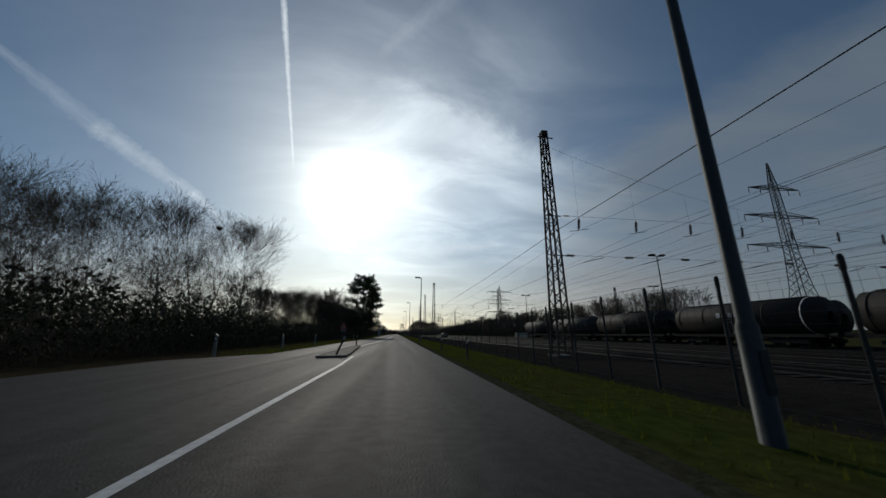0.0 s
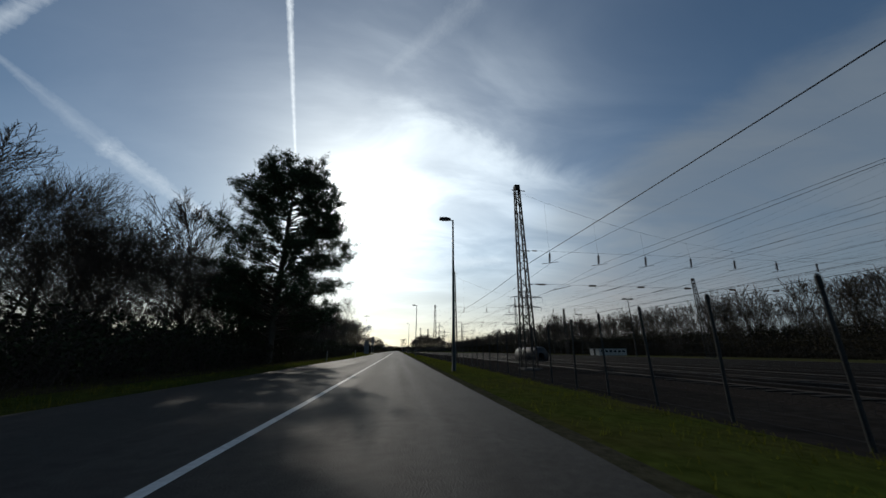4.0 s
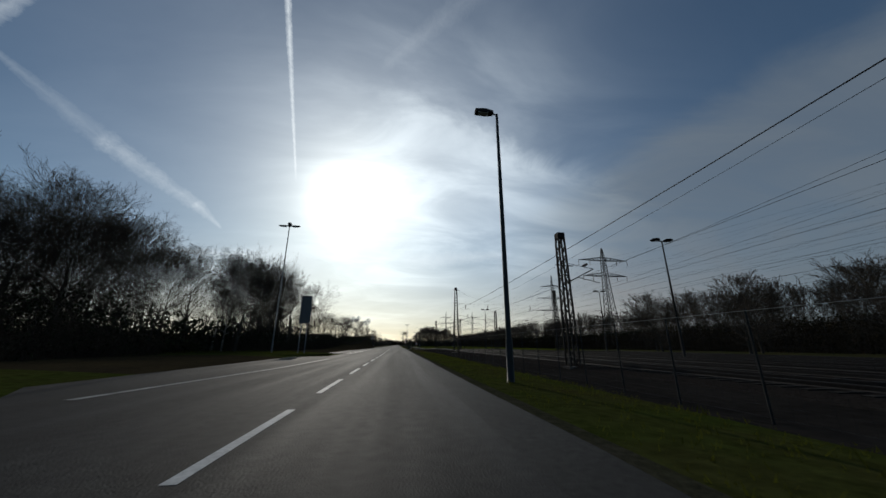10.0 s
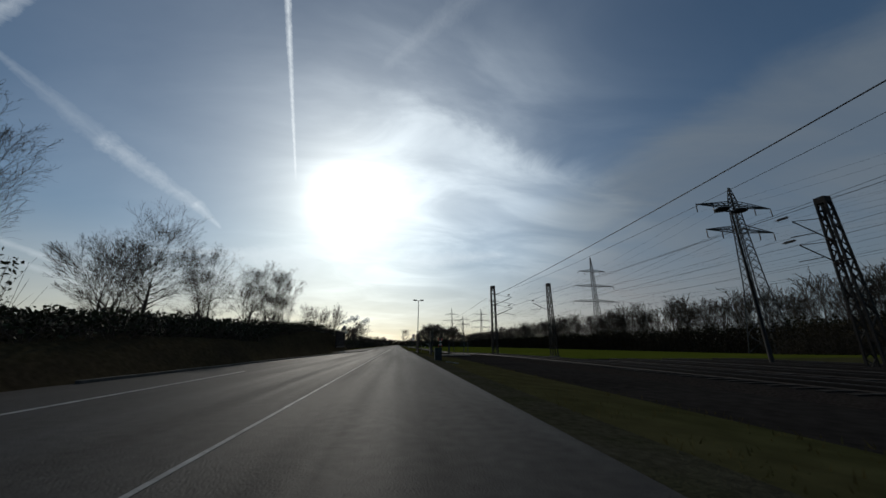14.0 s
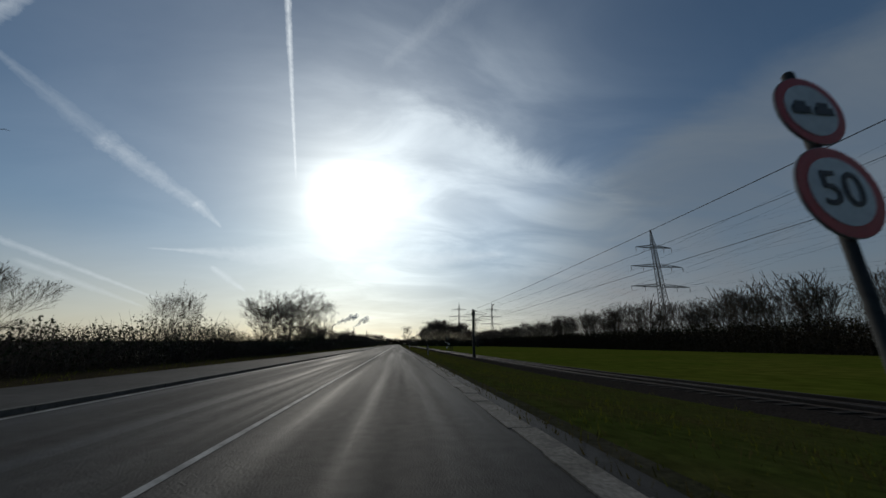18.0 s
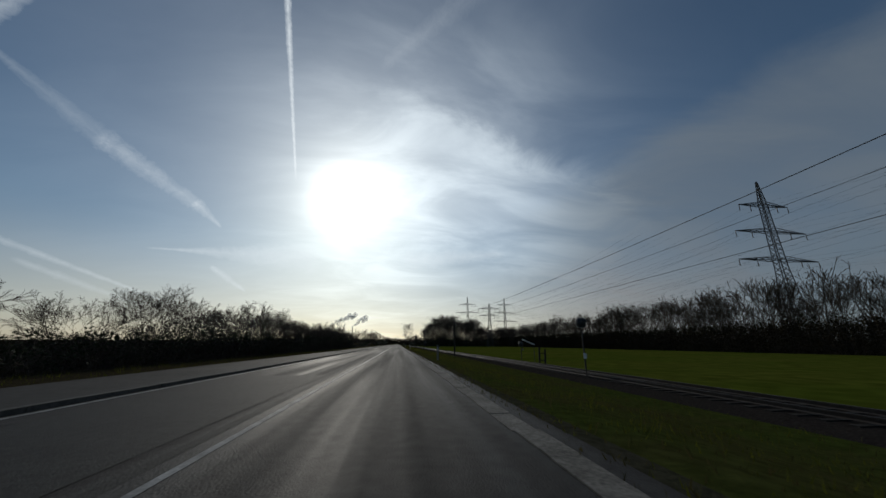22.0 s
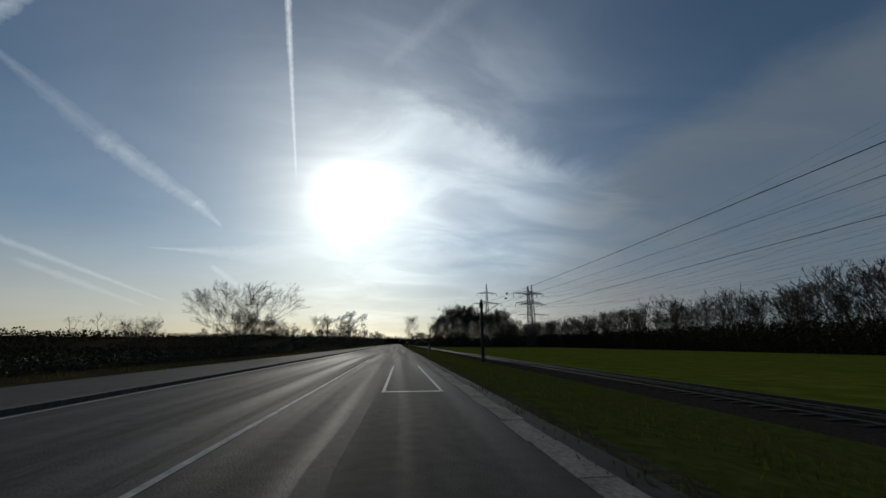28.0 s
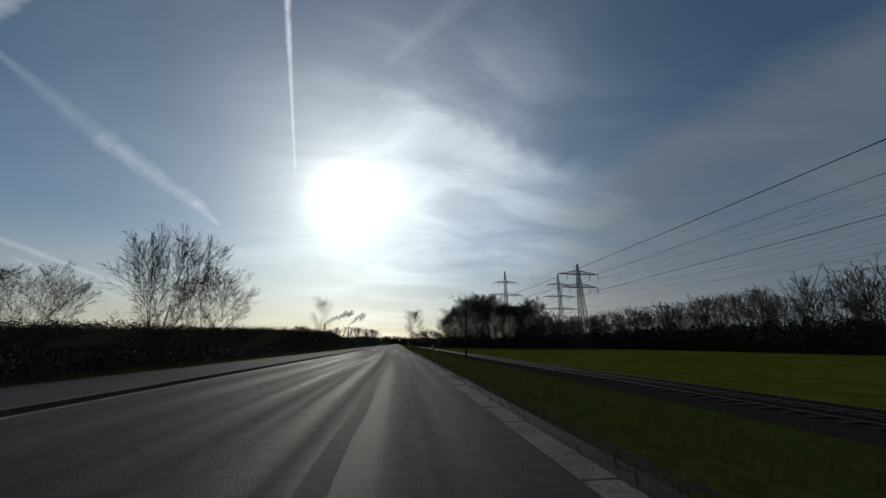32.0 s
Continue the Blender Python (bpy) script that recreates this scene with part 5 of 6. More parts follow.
# ---- trees ----
def grow(seed, h, shape, stems=1, wide=0.34, low=0.2, lean=0.1, tip=0.010, droop=0.0, up=0.03, limbs=26, fine=(8, 5, 3), girth=0.020, splay=(66, 24), segments=(9, 6, 4, 2, 1)):
    """Branch segments of a bare tree inside a crown outline: (p0, p1, r0, r1, thick)."""
    rng = random.Random(seed)
    out = []
    wobble = (0.03, 0.04, 0.045, 0.05, 0.0)

    def turned(d, angle, spin):
        side = d.orthogonal().normalized()
        side.rotate(Matrix.Rotation(spin, 3, d))
        return (d * math.cos(angle) + side * math.sin(angle)).normalized()

    def run(p, d, length, r, level):
        """One branch; gives back its points with their directions and radii."""
        n, pts = segments[level], []
        for k in range(n):
            w = wobble[level]
            bend = 0.0 if level == 0 else up - droop * max(0, level - 1)
            d = (d + Vector((rng.gauss(0, w), rng.gauss(0, w), rng.gauss(0, w) + bend))).normalized()
            q = p + d * (length / n)
            r1 = max(tip * (1.0, 1.0, 1.0, 0.8, 0.5)[level], r * (1 - 0.80 / n * (k + 1) / (1 - 0.4 * k / n)))
            out.append((tuple(p), tuple(q), r, min(r, r1), level <= 1))
            p, r = q, min(r, r1)
            pts.append((p.copy(), d.copy(), r))
        return pts

    def sprout(pts, length, level):
        """Side branches along a branch."""
        count = max(1, round(fine[level - 1] * rng.uniform(0.75, 1.25)))
        spin = rng.uniform(0, 6.28)
        for k in range(count):
            f = 0.16 + 0.84 * (k + rng.uniform(0.2, 0.8)) / count
            i = min(len(pts) - 1, int(f * len(pts)))
            p, d, r = pts[i]
            if i and level < 3:
                p = pts[i - 1][0].lerp(p, min(1.0, f * len(pts) - i))
            spin += 2.4 + rng.uniform(-0.5, 0.5)
            nd = turned(d, radians(rng.uniform(18, 40)), spin)
            ln = length * rng.uniform(0.40, 0.64) * (1.12 - 0.62 * f)
            sub = run(p, nd, ln, max(tip * 0.8, r * rng.uniform(0.5, 0.72)), level + 1)
            if level + 1 < 4:
                sprout(sub, ln, level + 1)

    for s in range(stems):
        a = 2 * math.pi * s / stems + rng.uniform(-0.4, 0.4)
        tilt = lean * rng.uniform(0.45, 1.25)
        base = Vector((math.cos(a), math.sin(a), 0)) * (0.015 * h if stems > 1 else 0.0) + Vector((0, 0, -0.1))
        d = Vector((math.cos(a) * tilt, math.sin(a) * tilt, 1)).normalized()
        tall = h * rng.uniform(0.84, 0.95) if s else h * 0.95
        trunk = run(base, d, tall * (1 if stems < 3 else rng.uniform(0.75, 1.0)), h * girth / math.sqrt(stems), 0)
        count = max(6, round(limbs / (1 if stems == 1 else stems ** 0.6)))
        spin = rng.uniform(0, 6.28)
        for k in range(count):
            u = (k + rng.uniform(0.1, 0.9)) / count
            f = low + (1 - low) * u * 0.98
            i = min(len(trunk) - 1, int(f * len(trunk)))
            p0 = trunk[i - 1][0] if i else base
            p = p0.lerp(trunk[i][0], min(1.0, f * len(trunk) - i))
            spin += 2.4 + rng.uniform(-0.6, 0.6)
            angle = radians(splay[0] + (splay[1] - splay[0]) * u ** 0.8 + rng.uniform(-8, 8))
            ln = wide * h * shape(u) * rng.uniform(0.72, 1.08) / max(0.45, math.sin(angle))
            ln = min(ln, (h * 1.02 - p.z) / max(0.35, math.cos(angle)))
            if ln < 0.04 * h:
                ln = 0.04 * h
            sub = run(p, turned(trunk[i][1], angle, spin), ln, max(tip, trunk[i][2] * rng.uniform(0.50, 0.74)), 1)
            sprout(sub, ln, 1)
    return out


def round_crown(u):
    return math.sqrt(max(0.0, 1 - (2 * u - 0.86) ** 2 / 1.32)) if u < 0.999 else 0.1


def tall_crown(u):
    return 0.35 + 0.65 * math.sin(math.pi * min(1.0, 0.12 + u * 0.86)) ** 0.9


def fan_crown(u):
    return min(1.0, 0.30 + 1.15 * u) * math.sqrt(max(0.0, 1.02 - max(0.0, u - 0.42) ** 2 / 0.35))


def tube_arrays(segs, n):
    """Vertices and quads of tapered tubes for all segments."""
    p0 = np.array([s[0] for s in segs])
    p1 = np.array([s[1] for s in segs])
    r0 = np.array([s[2] for s in segs])[:, None]
    r1 = np.array([s[3] for s in segs])[:, None]
    d = p1 - p0
    d /= np.maximum(np.linalg.norm(d, axis=1, keepdims=True), 1e-9)
    ref = np.where(np.abs(d[:, 2:3]) > 0.9, np.array([[1.0, 0, 0]]), np.array([[0, 0, 1.0]]))
    a = np.cross(d, ref)
    a /= np.linalg.norm(a, axis=1, keepdims=True)
    b = np.cross(d, a)
    rings = []
    for p, r in ((p0, r0), (p1, r1)):
        for i in range(n):
            w = 2 * math.pi * i / n
            rings.append(p + a * r * math.cos(w) + b * r * math.sin(w))
    v = np.stack(rings, 1).reshape(-1, 3)
    k = np.arange(len(segs))[:, None] * (2 * n)
    q = np.concatenate([k + np.array([[i, (i + 1) % n, n + (i + 1) % n, n + i]]) for i in range(n)], 0)
    return v, q


def array_mesh(name, v, f, mat, smooth=False):
    me = bpy.data.meshes.new(name)
    k = f.shape[1]
    me.vertices.add(len(v))
    me.vertices.foreach_set("co", v.astype(np.float32).ravel())
    me.loops.add(f.size)
    me.loops.foreach_set("vertex_index", f.astype(np.int32).ravel())
    me.polygons.add(len(f))
    me.polygons.foreach_set("loop_start", np.arange(0, f.size, k, dtype=np.int32))
    me.polygons.foreach_set("loop_total", np.full(len(f), k, dtype=np.int32))
    me.materials.append(mat)
    if smooth:
        me.polygons.foreach_set("use_smooth", np.ones(len(f), dtype=bool))
    me.update(calc_edges=True)
    return me


def tree_kind(seed, h, shape, bark=None, **form):
    segs = grow(seed, h, shape, **form)
    tv, tf = tube_arrays([s for s in segs if s[4]], 7)
    cv, cf = tube_arrays([s for s in segs if not s[4]], 3)
    return {"h": max(s[1][2] for s in segs), "trunk": array_mesh("trunk", tv, tf, bark or BARK, True), "crown": array_mesh("crown", cv, cf, TWIGS), "n": len(segs)}


OAK = [tree_kind(11, 14, round_crown, wide=0.37, low=0.16, fine=(10, 5, 2)), tree_kind(12, 14, round_crown, wide=0.41, low=0.22, splay=(72, 22), fine=(10, 5, 2)), tree_kind(13, 14, round_crown, stems=2, wide=0.31, low=0.16, lean=0.2, limbs=30, fine=(9, 5, 2))]
FAR_OAK = [tree_kind(14, 20, round_crown, wide=0.36, low=0.10, tip=0.032, limbs=30, fine=(8, 5, 2)), tree_kind(15, 20, round_crown, wide=0.40, low=0.14, tip=0.032, limbs=30, fine=(8, 5, 2)), tree_kind(16, 20, tall_crown, stems=2, wide=0.24, low=0.10, lean=0.14, tip=0.032, limbs=30, fine=(8, 5, 2))]
GIANT = [tree_kind(61, 28, round_crown, wide=0.34, low=0.24, tip=0.020, limbs=34, fine=(11, 5, 2), splay=(58, 20), up=0.03, girth=0.018), tree_kind(62, 28, round_crown, stems=2, wide=0.30, low=0.20, tip=0.020, limbs=36, fine=(11, 5, 2), lean=0.24, splay=(58, 20), up=0.03)]
POPLAR = [tree_kind(21, 16, tall_crown, wide=0.18, low=0.14, splay=(50, 22), limbs=32, fine=(8, 5, 2)), tree_kind(22, 16, tall_crown, stems=2, wide=0.17, low=0.12, splay=(50, 22), lean=0.12, limbs=32, fine=(8, 5, 2))]
BIRCHES = [tree_kind(31, 13, tall_crown, BIRCH, wide=0.21, low=0.20, droop=0.08, limbs=30, fine=(8, 5, 2), splay=(58, 26), girth=0.014), tree_kind(32, 13, tall_crown, BIRCH, wide=0.23, low=0.24, droop=0.10, limbs=30, fine=(8, 5, 2), splay=(58, 26), girth=0.014)]
FAN = [tree_kind(41, 8, fan_crown, stems=6, wide=0.20, low=0.14, lean=0.42, tip=0.0085, limbs=38, fine=(8, 5, 2), girth=0.024, splay=(48, 24)), tree_kind(42, 8, fan_crown, stems=7, wide=0.20, low=0.12, lean=0.55, tip=0.0085, limbs=38, fine=(8, 5, 2), girth=0.024, splay=(48, 24)), tree_kind(43, 8, fan_crown, stems=4, wide=0.22, low=0.14, lean=0.34, tip=0.0085, limbs=34, fine=(8, 5, 2), girth=0.024, splay=(50, 24))]
SCRUB = [tree_kind(51, 3.2, fan_crown, stems=8, wide=0.24, low=0.06, lean=0.6, tip=0.006, limbs=30, fine=(6, 5, 3), girth=0.018, splay=(55, 26)), tree_kind(52, 3.2, fan_crown, stems=9, wide=0.24, low=0.05, lean=0.7, tip=0.006, limbs=30, fine=(6, 5, 3), girth=0.018, splay=(55, 26)), tree_kind(53, 3.2, fan_crown, stems=7, wide=0.26, low=0.05, lean=0.6, tip=0.006, limbs=30, fine=(6, 5, 3), girth=0.018, splay=(55, 26))]


def tree(kind, x, y, h, label, name="tree", category="tree", group="", z=None, turn=None, wide=1.0):
    rng = random.Random(int(x * 31 + y * 17))
    z = ground_z(x, y) if z is None else z
    t = new(name)
    s = h / kind["h"]
    t.matrix_basis = pose(x, y, z, 0, 0, rng.uniform(0, 360) if turn is None else turn) @ Matrix.Diagonal((s * wide, s * wide, s, 1))
    tagged(t, label, category, group)
    for n in ("trunk", "crown"):
        o = new(n, kind[n])
        o.parent = t
    return t


BARE = "bare leafless deciduous tree with fine upright twigs"
# tall stand beside the first stretch
for i, (x, y, h) in enumerate(((-46.0, 71.0, 29.5), (-42.0, 76.0, 29.0), (-34.5, 78.5, 28.0), (-52.0, 64.0, 27.0), (-57.0, 52.0, 27.0))):
    tree(GIANT[i % 2], x, y, h, "tall bare tree with spreading limbs and a rounded crown", group="trees left of the road")
for i, (x, y, h) in enumerate(((-17, 9, 9.5), (-22, 17, 11), (-27, 25, 13), (-33, 33, 15), (-39, 42, 17), (-31, 19, 12), (-43, 30, 18), (-16, 3, 9), (-24, 8, 12), (-36, 52, 15), (-46, 48, 19), (-30, 62, 13), (-38, 62, 16))):
    tree((OAK + POPLAR)[i % 5], x, y, h, BARE, group="trees left of the road")
for i in range(24):
    rng = random.Random(150 + i)
    tree((POPLAR + OAK + BIRCHES)[i % 7], -19 - (i % 4) * 6.5 - rng.uniform(0, 4), 10 + i * 3.1, rng.uniform(6.5, 10.5), BARE, group="trees left of the road", wide=0.9)
# lower wood up to the pine
for i in range(26):
    rng = random.Random(100 + i)
    y = 68 + i * 1.7 + rng.uniform(-0.8, 0.8)
    x = -13.0 - (i % 3) * 3.6 - rng.uniform(0, 1.5)
    tree((FAN + OAK)[i % 6], x, y, rng.uniform(6.5, 9.5) + (i % 3) * 1.2, BARE, group="trees left of the road")
for x, y, h, k in ((-17.5, 97.6, 14.0, 0), (-54, 134, 18.5, 1), (-48, 126, 17.0, 2), (-41, 118, 15.5, 0), (-60, 130, 18.5, 2), (-34, 108, 14.0, 1), (-28, 100, 13.0, 2), (-46, 108, 16.0, 1), (-38, 98, 14.0, 0), (-30, 90, 12.5, 1)):
    tree(FAR_OAK[k], x, y, h, BARE, group="trees left of the road")
for i in range(17):
    rng = random.Random(200 + i)
    y = 100 + i * 2.5 + rng.uniform(-1, 1)
    x = -12.5 - (i % 3) * 3.5 - rng.uniform(0, 1.5)
    tree((FAN + OAK + POPLAR)[i % 8], x, y, (rng.uniform(7.0, 9.5) + (i % 3) * 1.4) * 0.95, BARE, group="trees left of the road")
tree(POPLAR[0], -10.9, 140.0, 12.0, "slender bare tree standing out above the hedge", group="trees left of the road")
tree(OAK[1], -14.5, 121.0, 9.0, BARE, group="trees left of the road")
# wood behind the grass verge
for i in range(54):
    rng = random.Random(300 + i)
    y = 149 + i * 1.1 + rng.uniform(-0.8, 0.8)
    x = -24.0 - (i % 4) * 2.9 - rng.uniform(0, 1.5)
    tree((BIRCHES + OAK + POPLAR)[i % 7], x, y, rng.uniform(10.5, 13.0) + (i % 3), "bare birch with drooping twigs" if i % 7 < 2 else BARE, group="trees left of the road")
for i, (x, y, h) in enumerate(((-19, 213, 12.5), (-22, 218, 14.5), (-19.5, 222, 13.5), (-23, 226, 16), (-20, 230, 15), (-24, 234, 16.5), (-20.5, 237, 15.5), (-25, 241, 17), (-18.5, 241.5, 14), (-23, 246, 11.5), (-16.5, 238, 9.5), (-17.5, 227, 11), (-28, 230, 17), (-15.5, 246, 7.5), (-30, 222, 16), (-20.5, 250.5, 9.6), (-29, 251, 17.5), (-31.5, 263, 17.5), (-34, 257, 19), (-36, 267, 17), (-32, 246, 18.5))):
    tree((OAK + POPLAR)[(i * 2) % 5], x, y, h, BARE, group="trees left of the road")
for i in range(20):
    rng = random.Random(350 + i)
    tree((OAK + POPLAR)[i % 5], -23.0 - rng.uniform(0, 2.5), 146 + i * 2.7, rng.uniform(7.5, 10.5), BARE, group="trees left of the road", wide=0.8)
for i in range(10):
    rng = random.Random(380 + i)
    tree((BIRCHES + OAK)[i % 5], -19.5 - (i % 4) * 2.6 - rng.uniform(0, 1.5), 214 + i * 1.6, rng.uniform(10.5, 13.5), "bare birch with drooping twigs" if i % 5 < 2 else BARE, group="trees left of the road", wide=0.85)
for i in range(14):
    rng = random.Random(420 + i)
    tree((BIRCHES + OAK)[i % 5], -26.0 - (i % 3) * 3.0 - rng.uniform(0, 1.5), 199.5 + i * 1.05, rng.uniform(11.5, 15.0), "bare birch with drooping twigs" if i % 5 < 2 else BARE, group="trees left of the road", wide=0.9)
# on the bank
for i, (x, y, h) in enumerate(((-13.6, 257, 7.8), (-14.8, 265, 7.6), (-12.0, 271, 6.6), (-15.4, 274, 7.4), (-18, 260, 7.2), (-23, 268, 8.4), (-20, 273, 7), (-24, 281, 7.5), (-18.5, 281, 6), (-16.2, 287, 5.5), (-14.6, 292, 5.0), (-13.8, 296, 4.5), (-30, 275, 9), (-19, 293, 6))):
    tree((OAK + FAN)[(i * 2) % 6], x, y, h * 0.95, BARE, group="trees on the bank", wide=1.1)
tree(FAN[0], -13.2, 306.0, 9.3, "multi-stemmed bare tree fanning out behind the path", group="trees beside the path", wide=0.75)
for k, x, y, h, w in ((1, -12.9, 339.5, 6.9, 1.15), (2, -13.3, 343.5, 7.3, 1.2), (1, -14.8, 346.8, 6.6, 0.95), (0, -13.6, 335.5, 5.4, 1.0)):
    tree(FAN[k], x, y, h, "broad bushy bare tree with dense upright twigs", group="trees beside the path", wide=w)
tree(OAK[0], -13.7, 350.3, 9.4, "slim bare tree with rising branches", group="trees beside the path", wide=0.75)
tree(OAK[2], -14.0, 364.7, 9.3, "twin-stemmed bare tree with open branches", group="trees beside the path", wide=0.9)
for k, x, y, h in ((0, -13.2, 354.0, 4.2), (1, -14.6, 357.0, 4.6), (2, -13.4, 360.0, 4.2), (0, -14.8, 361.5, 4.0), (1, -15.0, 370.5, 3.6), (2, -13.6, 375.0, 3.2)):
    tree((SCRUB + FAN)[k], x, y, h, "dense bare hedge shrub beside the path", "shrub", "shrub", "hedge shrubs", wide=1.1)
tree(FAN[2], -16.5, 327.0, 5.4, BARE, group="trees beside the path")
tree(FAN[0], -24.0, 322.0, 6.0, BARE, group="trees beside the path")
tree(FAN[0], -13.6, 396.5, 5.2, BARE, group="trees beside the path")
for i in range(9):
    rng = random.Random(480 + i)
    tree((FAN + SCRUB)[i % 6], -12.4 - rng.uniform(0, 2.0), 378.5 + 2.7 * i, rng.uniform(3.2, 4.4), "dense bare hedge shrub beside the path", "shrub", "shrub", "hedge shrubs", wide=1.25)
for i in range(18):
    rng = random.Random(400 + i)
    tree((FAN + SCRUB)[i % 6], -12.3 - rng.uniform(0, 2.5), 402 + 2.5 * i, rng.uniform(3.4, 4.8), "dense bare hedge shrub beside the path", "shrub", "shrub", "hedge shrubs", wide=1.3)
tree(FAN[1], -12.6, 476.5, 5.9, "broad low bare tree with fanning twigs", group="trees beside the path", wide=1.22)
tree(FAN[2], -14.5, 468.0, 2.6, BARE, group="trees beside the path")
for i, (x, y, h, w) in enumerate(((-12.6, 503.5, 4.4, 1.3), (-12.3, 525.4, 7.2, 0.8), (-11.8, 529.0, 6.4, 1.25), (-14.7, 522.1, 4.2, 1.2), (-13.2, 516, 3.8, 1.1), (-11.8, 558.5, 6.8, 0.8), (-9.6, 586.0, 5.0, 0.9), (-10.0, 612.0, 6.2, 1.0), (-10.5, 640, 7, 1), (-10.5, 668, 8, 1), (-11, 700, 8, 1), (-10, 560, 2.8, 1.2))):
    tree(OAK[0] if y > 557 else FAN[i % 3], x, y, h, BARE, group="trees beside the path", wide=w)
for i, (x, y, h) in enumerate(((-17.0, 489.0, 3.6), (-20.5, 494.0, 4.0), (-18.0, 499.0, 3.4), (-22.0, 504.0, 4.2), (-19.0, 509.0, 3.5), (-17.0, 514.0, 3.2), (-24.0, 517.0, 4.0))):
    tree((FAN + SCRUB)[i % 5], x, y, h, "low bare shrub on the rough ground", "shrub", "shrub", "hedge shrubs", wide=1.1)
tree(FAR_OAK[1], 8.6, 722.0, 25.0, "lone bare tree at the edge of the road", group="trees by the field", wide=0.85)
for i in range(34):
    rng = random.Random(600 + i)
    x = 27 + i * 1.75 + rng.uniform(-1.5, 1.5)
    h = along([(26, 13), (34, 19), (42, 23), (50, 25), (58, 21), (64, 19), (70, 23), (78, 22), (84, 13), (95, 11)], x) * rng.uniform(1.10, 1.34)
    tree(FAR_OAK[i % 3], x, 678 + rng.uniform(0, 26), h, BARE, group="trees by the field")
for i, (x, y, h) in enumerate(((19, 690, 10), (22.5, 694, 9), (16, 720, 9.5), (92, 668, 11), (100, 655, 12), (98, 640, 11), (106, 625, 12), (14.5, 745, 10))):
    tree(FAR_OAK[i % 3], x, y, h, BARE, group="trees by the field")
# trees in the rail yard
for i, (x, y, h) in enumerate(((63.3, 199.0, 17.0), (72, 210, 15.5), (57.6, 219, 14.0), (66, 224, 12.5), (51.3, 230.3, 12.5), (78, 232, 15.0), (83, 251.8, 17.5), (85, 215, 17.0), (92, 226, 16), (94, 246, 15), (60, 242, 9), (70, 258, 10), (70, 184, 9.5), (80, 196, 12), (74, 150, 7), (82, 138, 8), (88, 126, 8.5), (84, 168, 9), (90, 182, 11))):
    tree(FAR_OAK[i % 2], x, y, h, "bare rounded tree beyond the railway tracks", group="trees beyond the tracks", wide=1.15)

# ---- pine ----
def pine(x, y, h, r, label):
    rng = random.Random(7)
    z = ground_z(x, y)
    t = thing("pine_tree", pose(x, y, z), label, "tree")
    part("trunk", Geo().lathe([(-0.1, 0.32), (h * 0.3, 0.25), (h * 0.7, 0.16), (h * 0.97, 0.04)], 10), BARK, t, smooth=True)
    segs, tips = [], []
    for k in range(195):
        u = 0.10 + 0.88 * (k / 195) ** 0.9
        zz = h * u
        reach = r * (0.42 + 0.9 * math.sin(math.pi * min(1.0, 0.22 + 0.80 * u)) ** 0.8 * 0.62) * rng.uniform(0.74, 1.05)
        a = rng.uniform(0, 2 * math.pi)
        p = Vector((0, 0, zz))
        d = Vector((math.cos(a), math.sin(a), rng.uniform(0.0, 0.45)))
        for q in range(4):
            nxt = p + d.normalized() * reach / 4 + Vector((rng.uniform(-0.15, 0.15), rng.uniform(-0.15, 0.15), rng.uniform(-0.1, 0.14)))
            segs.append((p, nxt, 0.065 * (1 - q * 0.2), 0.05 * (1 - q * 0.2), 1))
            if q > 0:
                for _ in range(5):
                    s = nxt + Vector((rng.gauss(0, 0.36), rng.gauss(0, 0.36), rng.gauss(0.12, 0.22)))
                    segs.append((nxt, s, 0.018, 0.010, 2))
                    tips.append(s)
            p = nxt
        tips.append(p)
    lv, lf = tube_arrays(segs, 4)
    o = new("branching", array_mesh("branching", lv, lf, BARK))
    o.parent = t
    r2 = np.random.RandomState(3)
    c = np.repeat(np.array([tuple(p) for p in tips]), 34, 0)
    n = len(c)
    d = r2.normal(size=(n, 3))
    d[:, 2] = np.abs(d[:, 2]) * 0.8
    d /= np.linalg.norm(d, axis=1, keepdims=True)
    c = c + r2.normal(size=(n, 3)) * 0.15
    side = np.cross(d, r2.normal(size=(n, 3)))
    side /= np.linalg.norm(side, axis=1, keepdims=True)
    ln = r2.uniform(0.16, 0.38, (n, 1))
    v = np.stack([c - side * 0.028, c + side * 0.028, c + d * ln], 1).reshape(-1, 3)
    o = new("crown", array_mesh("crown", v, np.arange(3 * n).reshape(-1, 3), NEEDLES))
    o.parent = t


pine(-9.9, 95.5, 16.6, 5.6, "large dense dark pine overhanging the verge")
# magpie nest in the tall stand
nest = thing("bird_nest", pose(-41.2, 77, ground_z(-41.2, 77) + 24.2), "ragged twig nest high in a bare tree", "bird nest")
rng = random.Random(9)
tw = [(Vector((rng.gauss(0, 0.32), rng.gauss(0, 0.32), rng.gauss(0, 0.22))), Vector((rng.gauss(0, 0.38), rng.gauss(0, 0.38), rng.gauss(0, 0.26))), 0.012, 0.008, 2) for _ in range(420)]
tv, tf = tube_arrays(tw, 3)
o = new("twigs", array_mesh("twigs", tv, tf, TWIGS))
o.parent = nest

def ripple(u, v, seed):
    """Smooth uneven waves between -1 and 1 over arrays of places."""
    k = seed * 1.7
    return (np.sin(u * 2.1 + 1.3 * np.sin(v * 1.7 + k) + k) + np.sin(v * 2.6 + 1.1 * np.sin(u * 1.3 - k) + 2 * k) + 0.7 * np.sin(u * 5.3 - v * 4.1 + k) + 0.6 * np.sin(u * 7.9 + v * 9.2 + 3 * k)) / 2.6


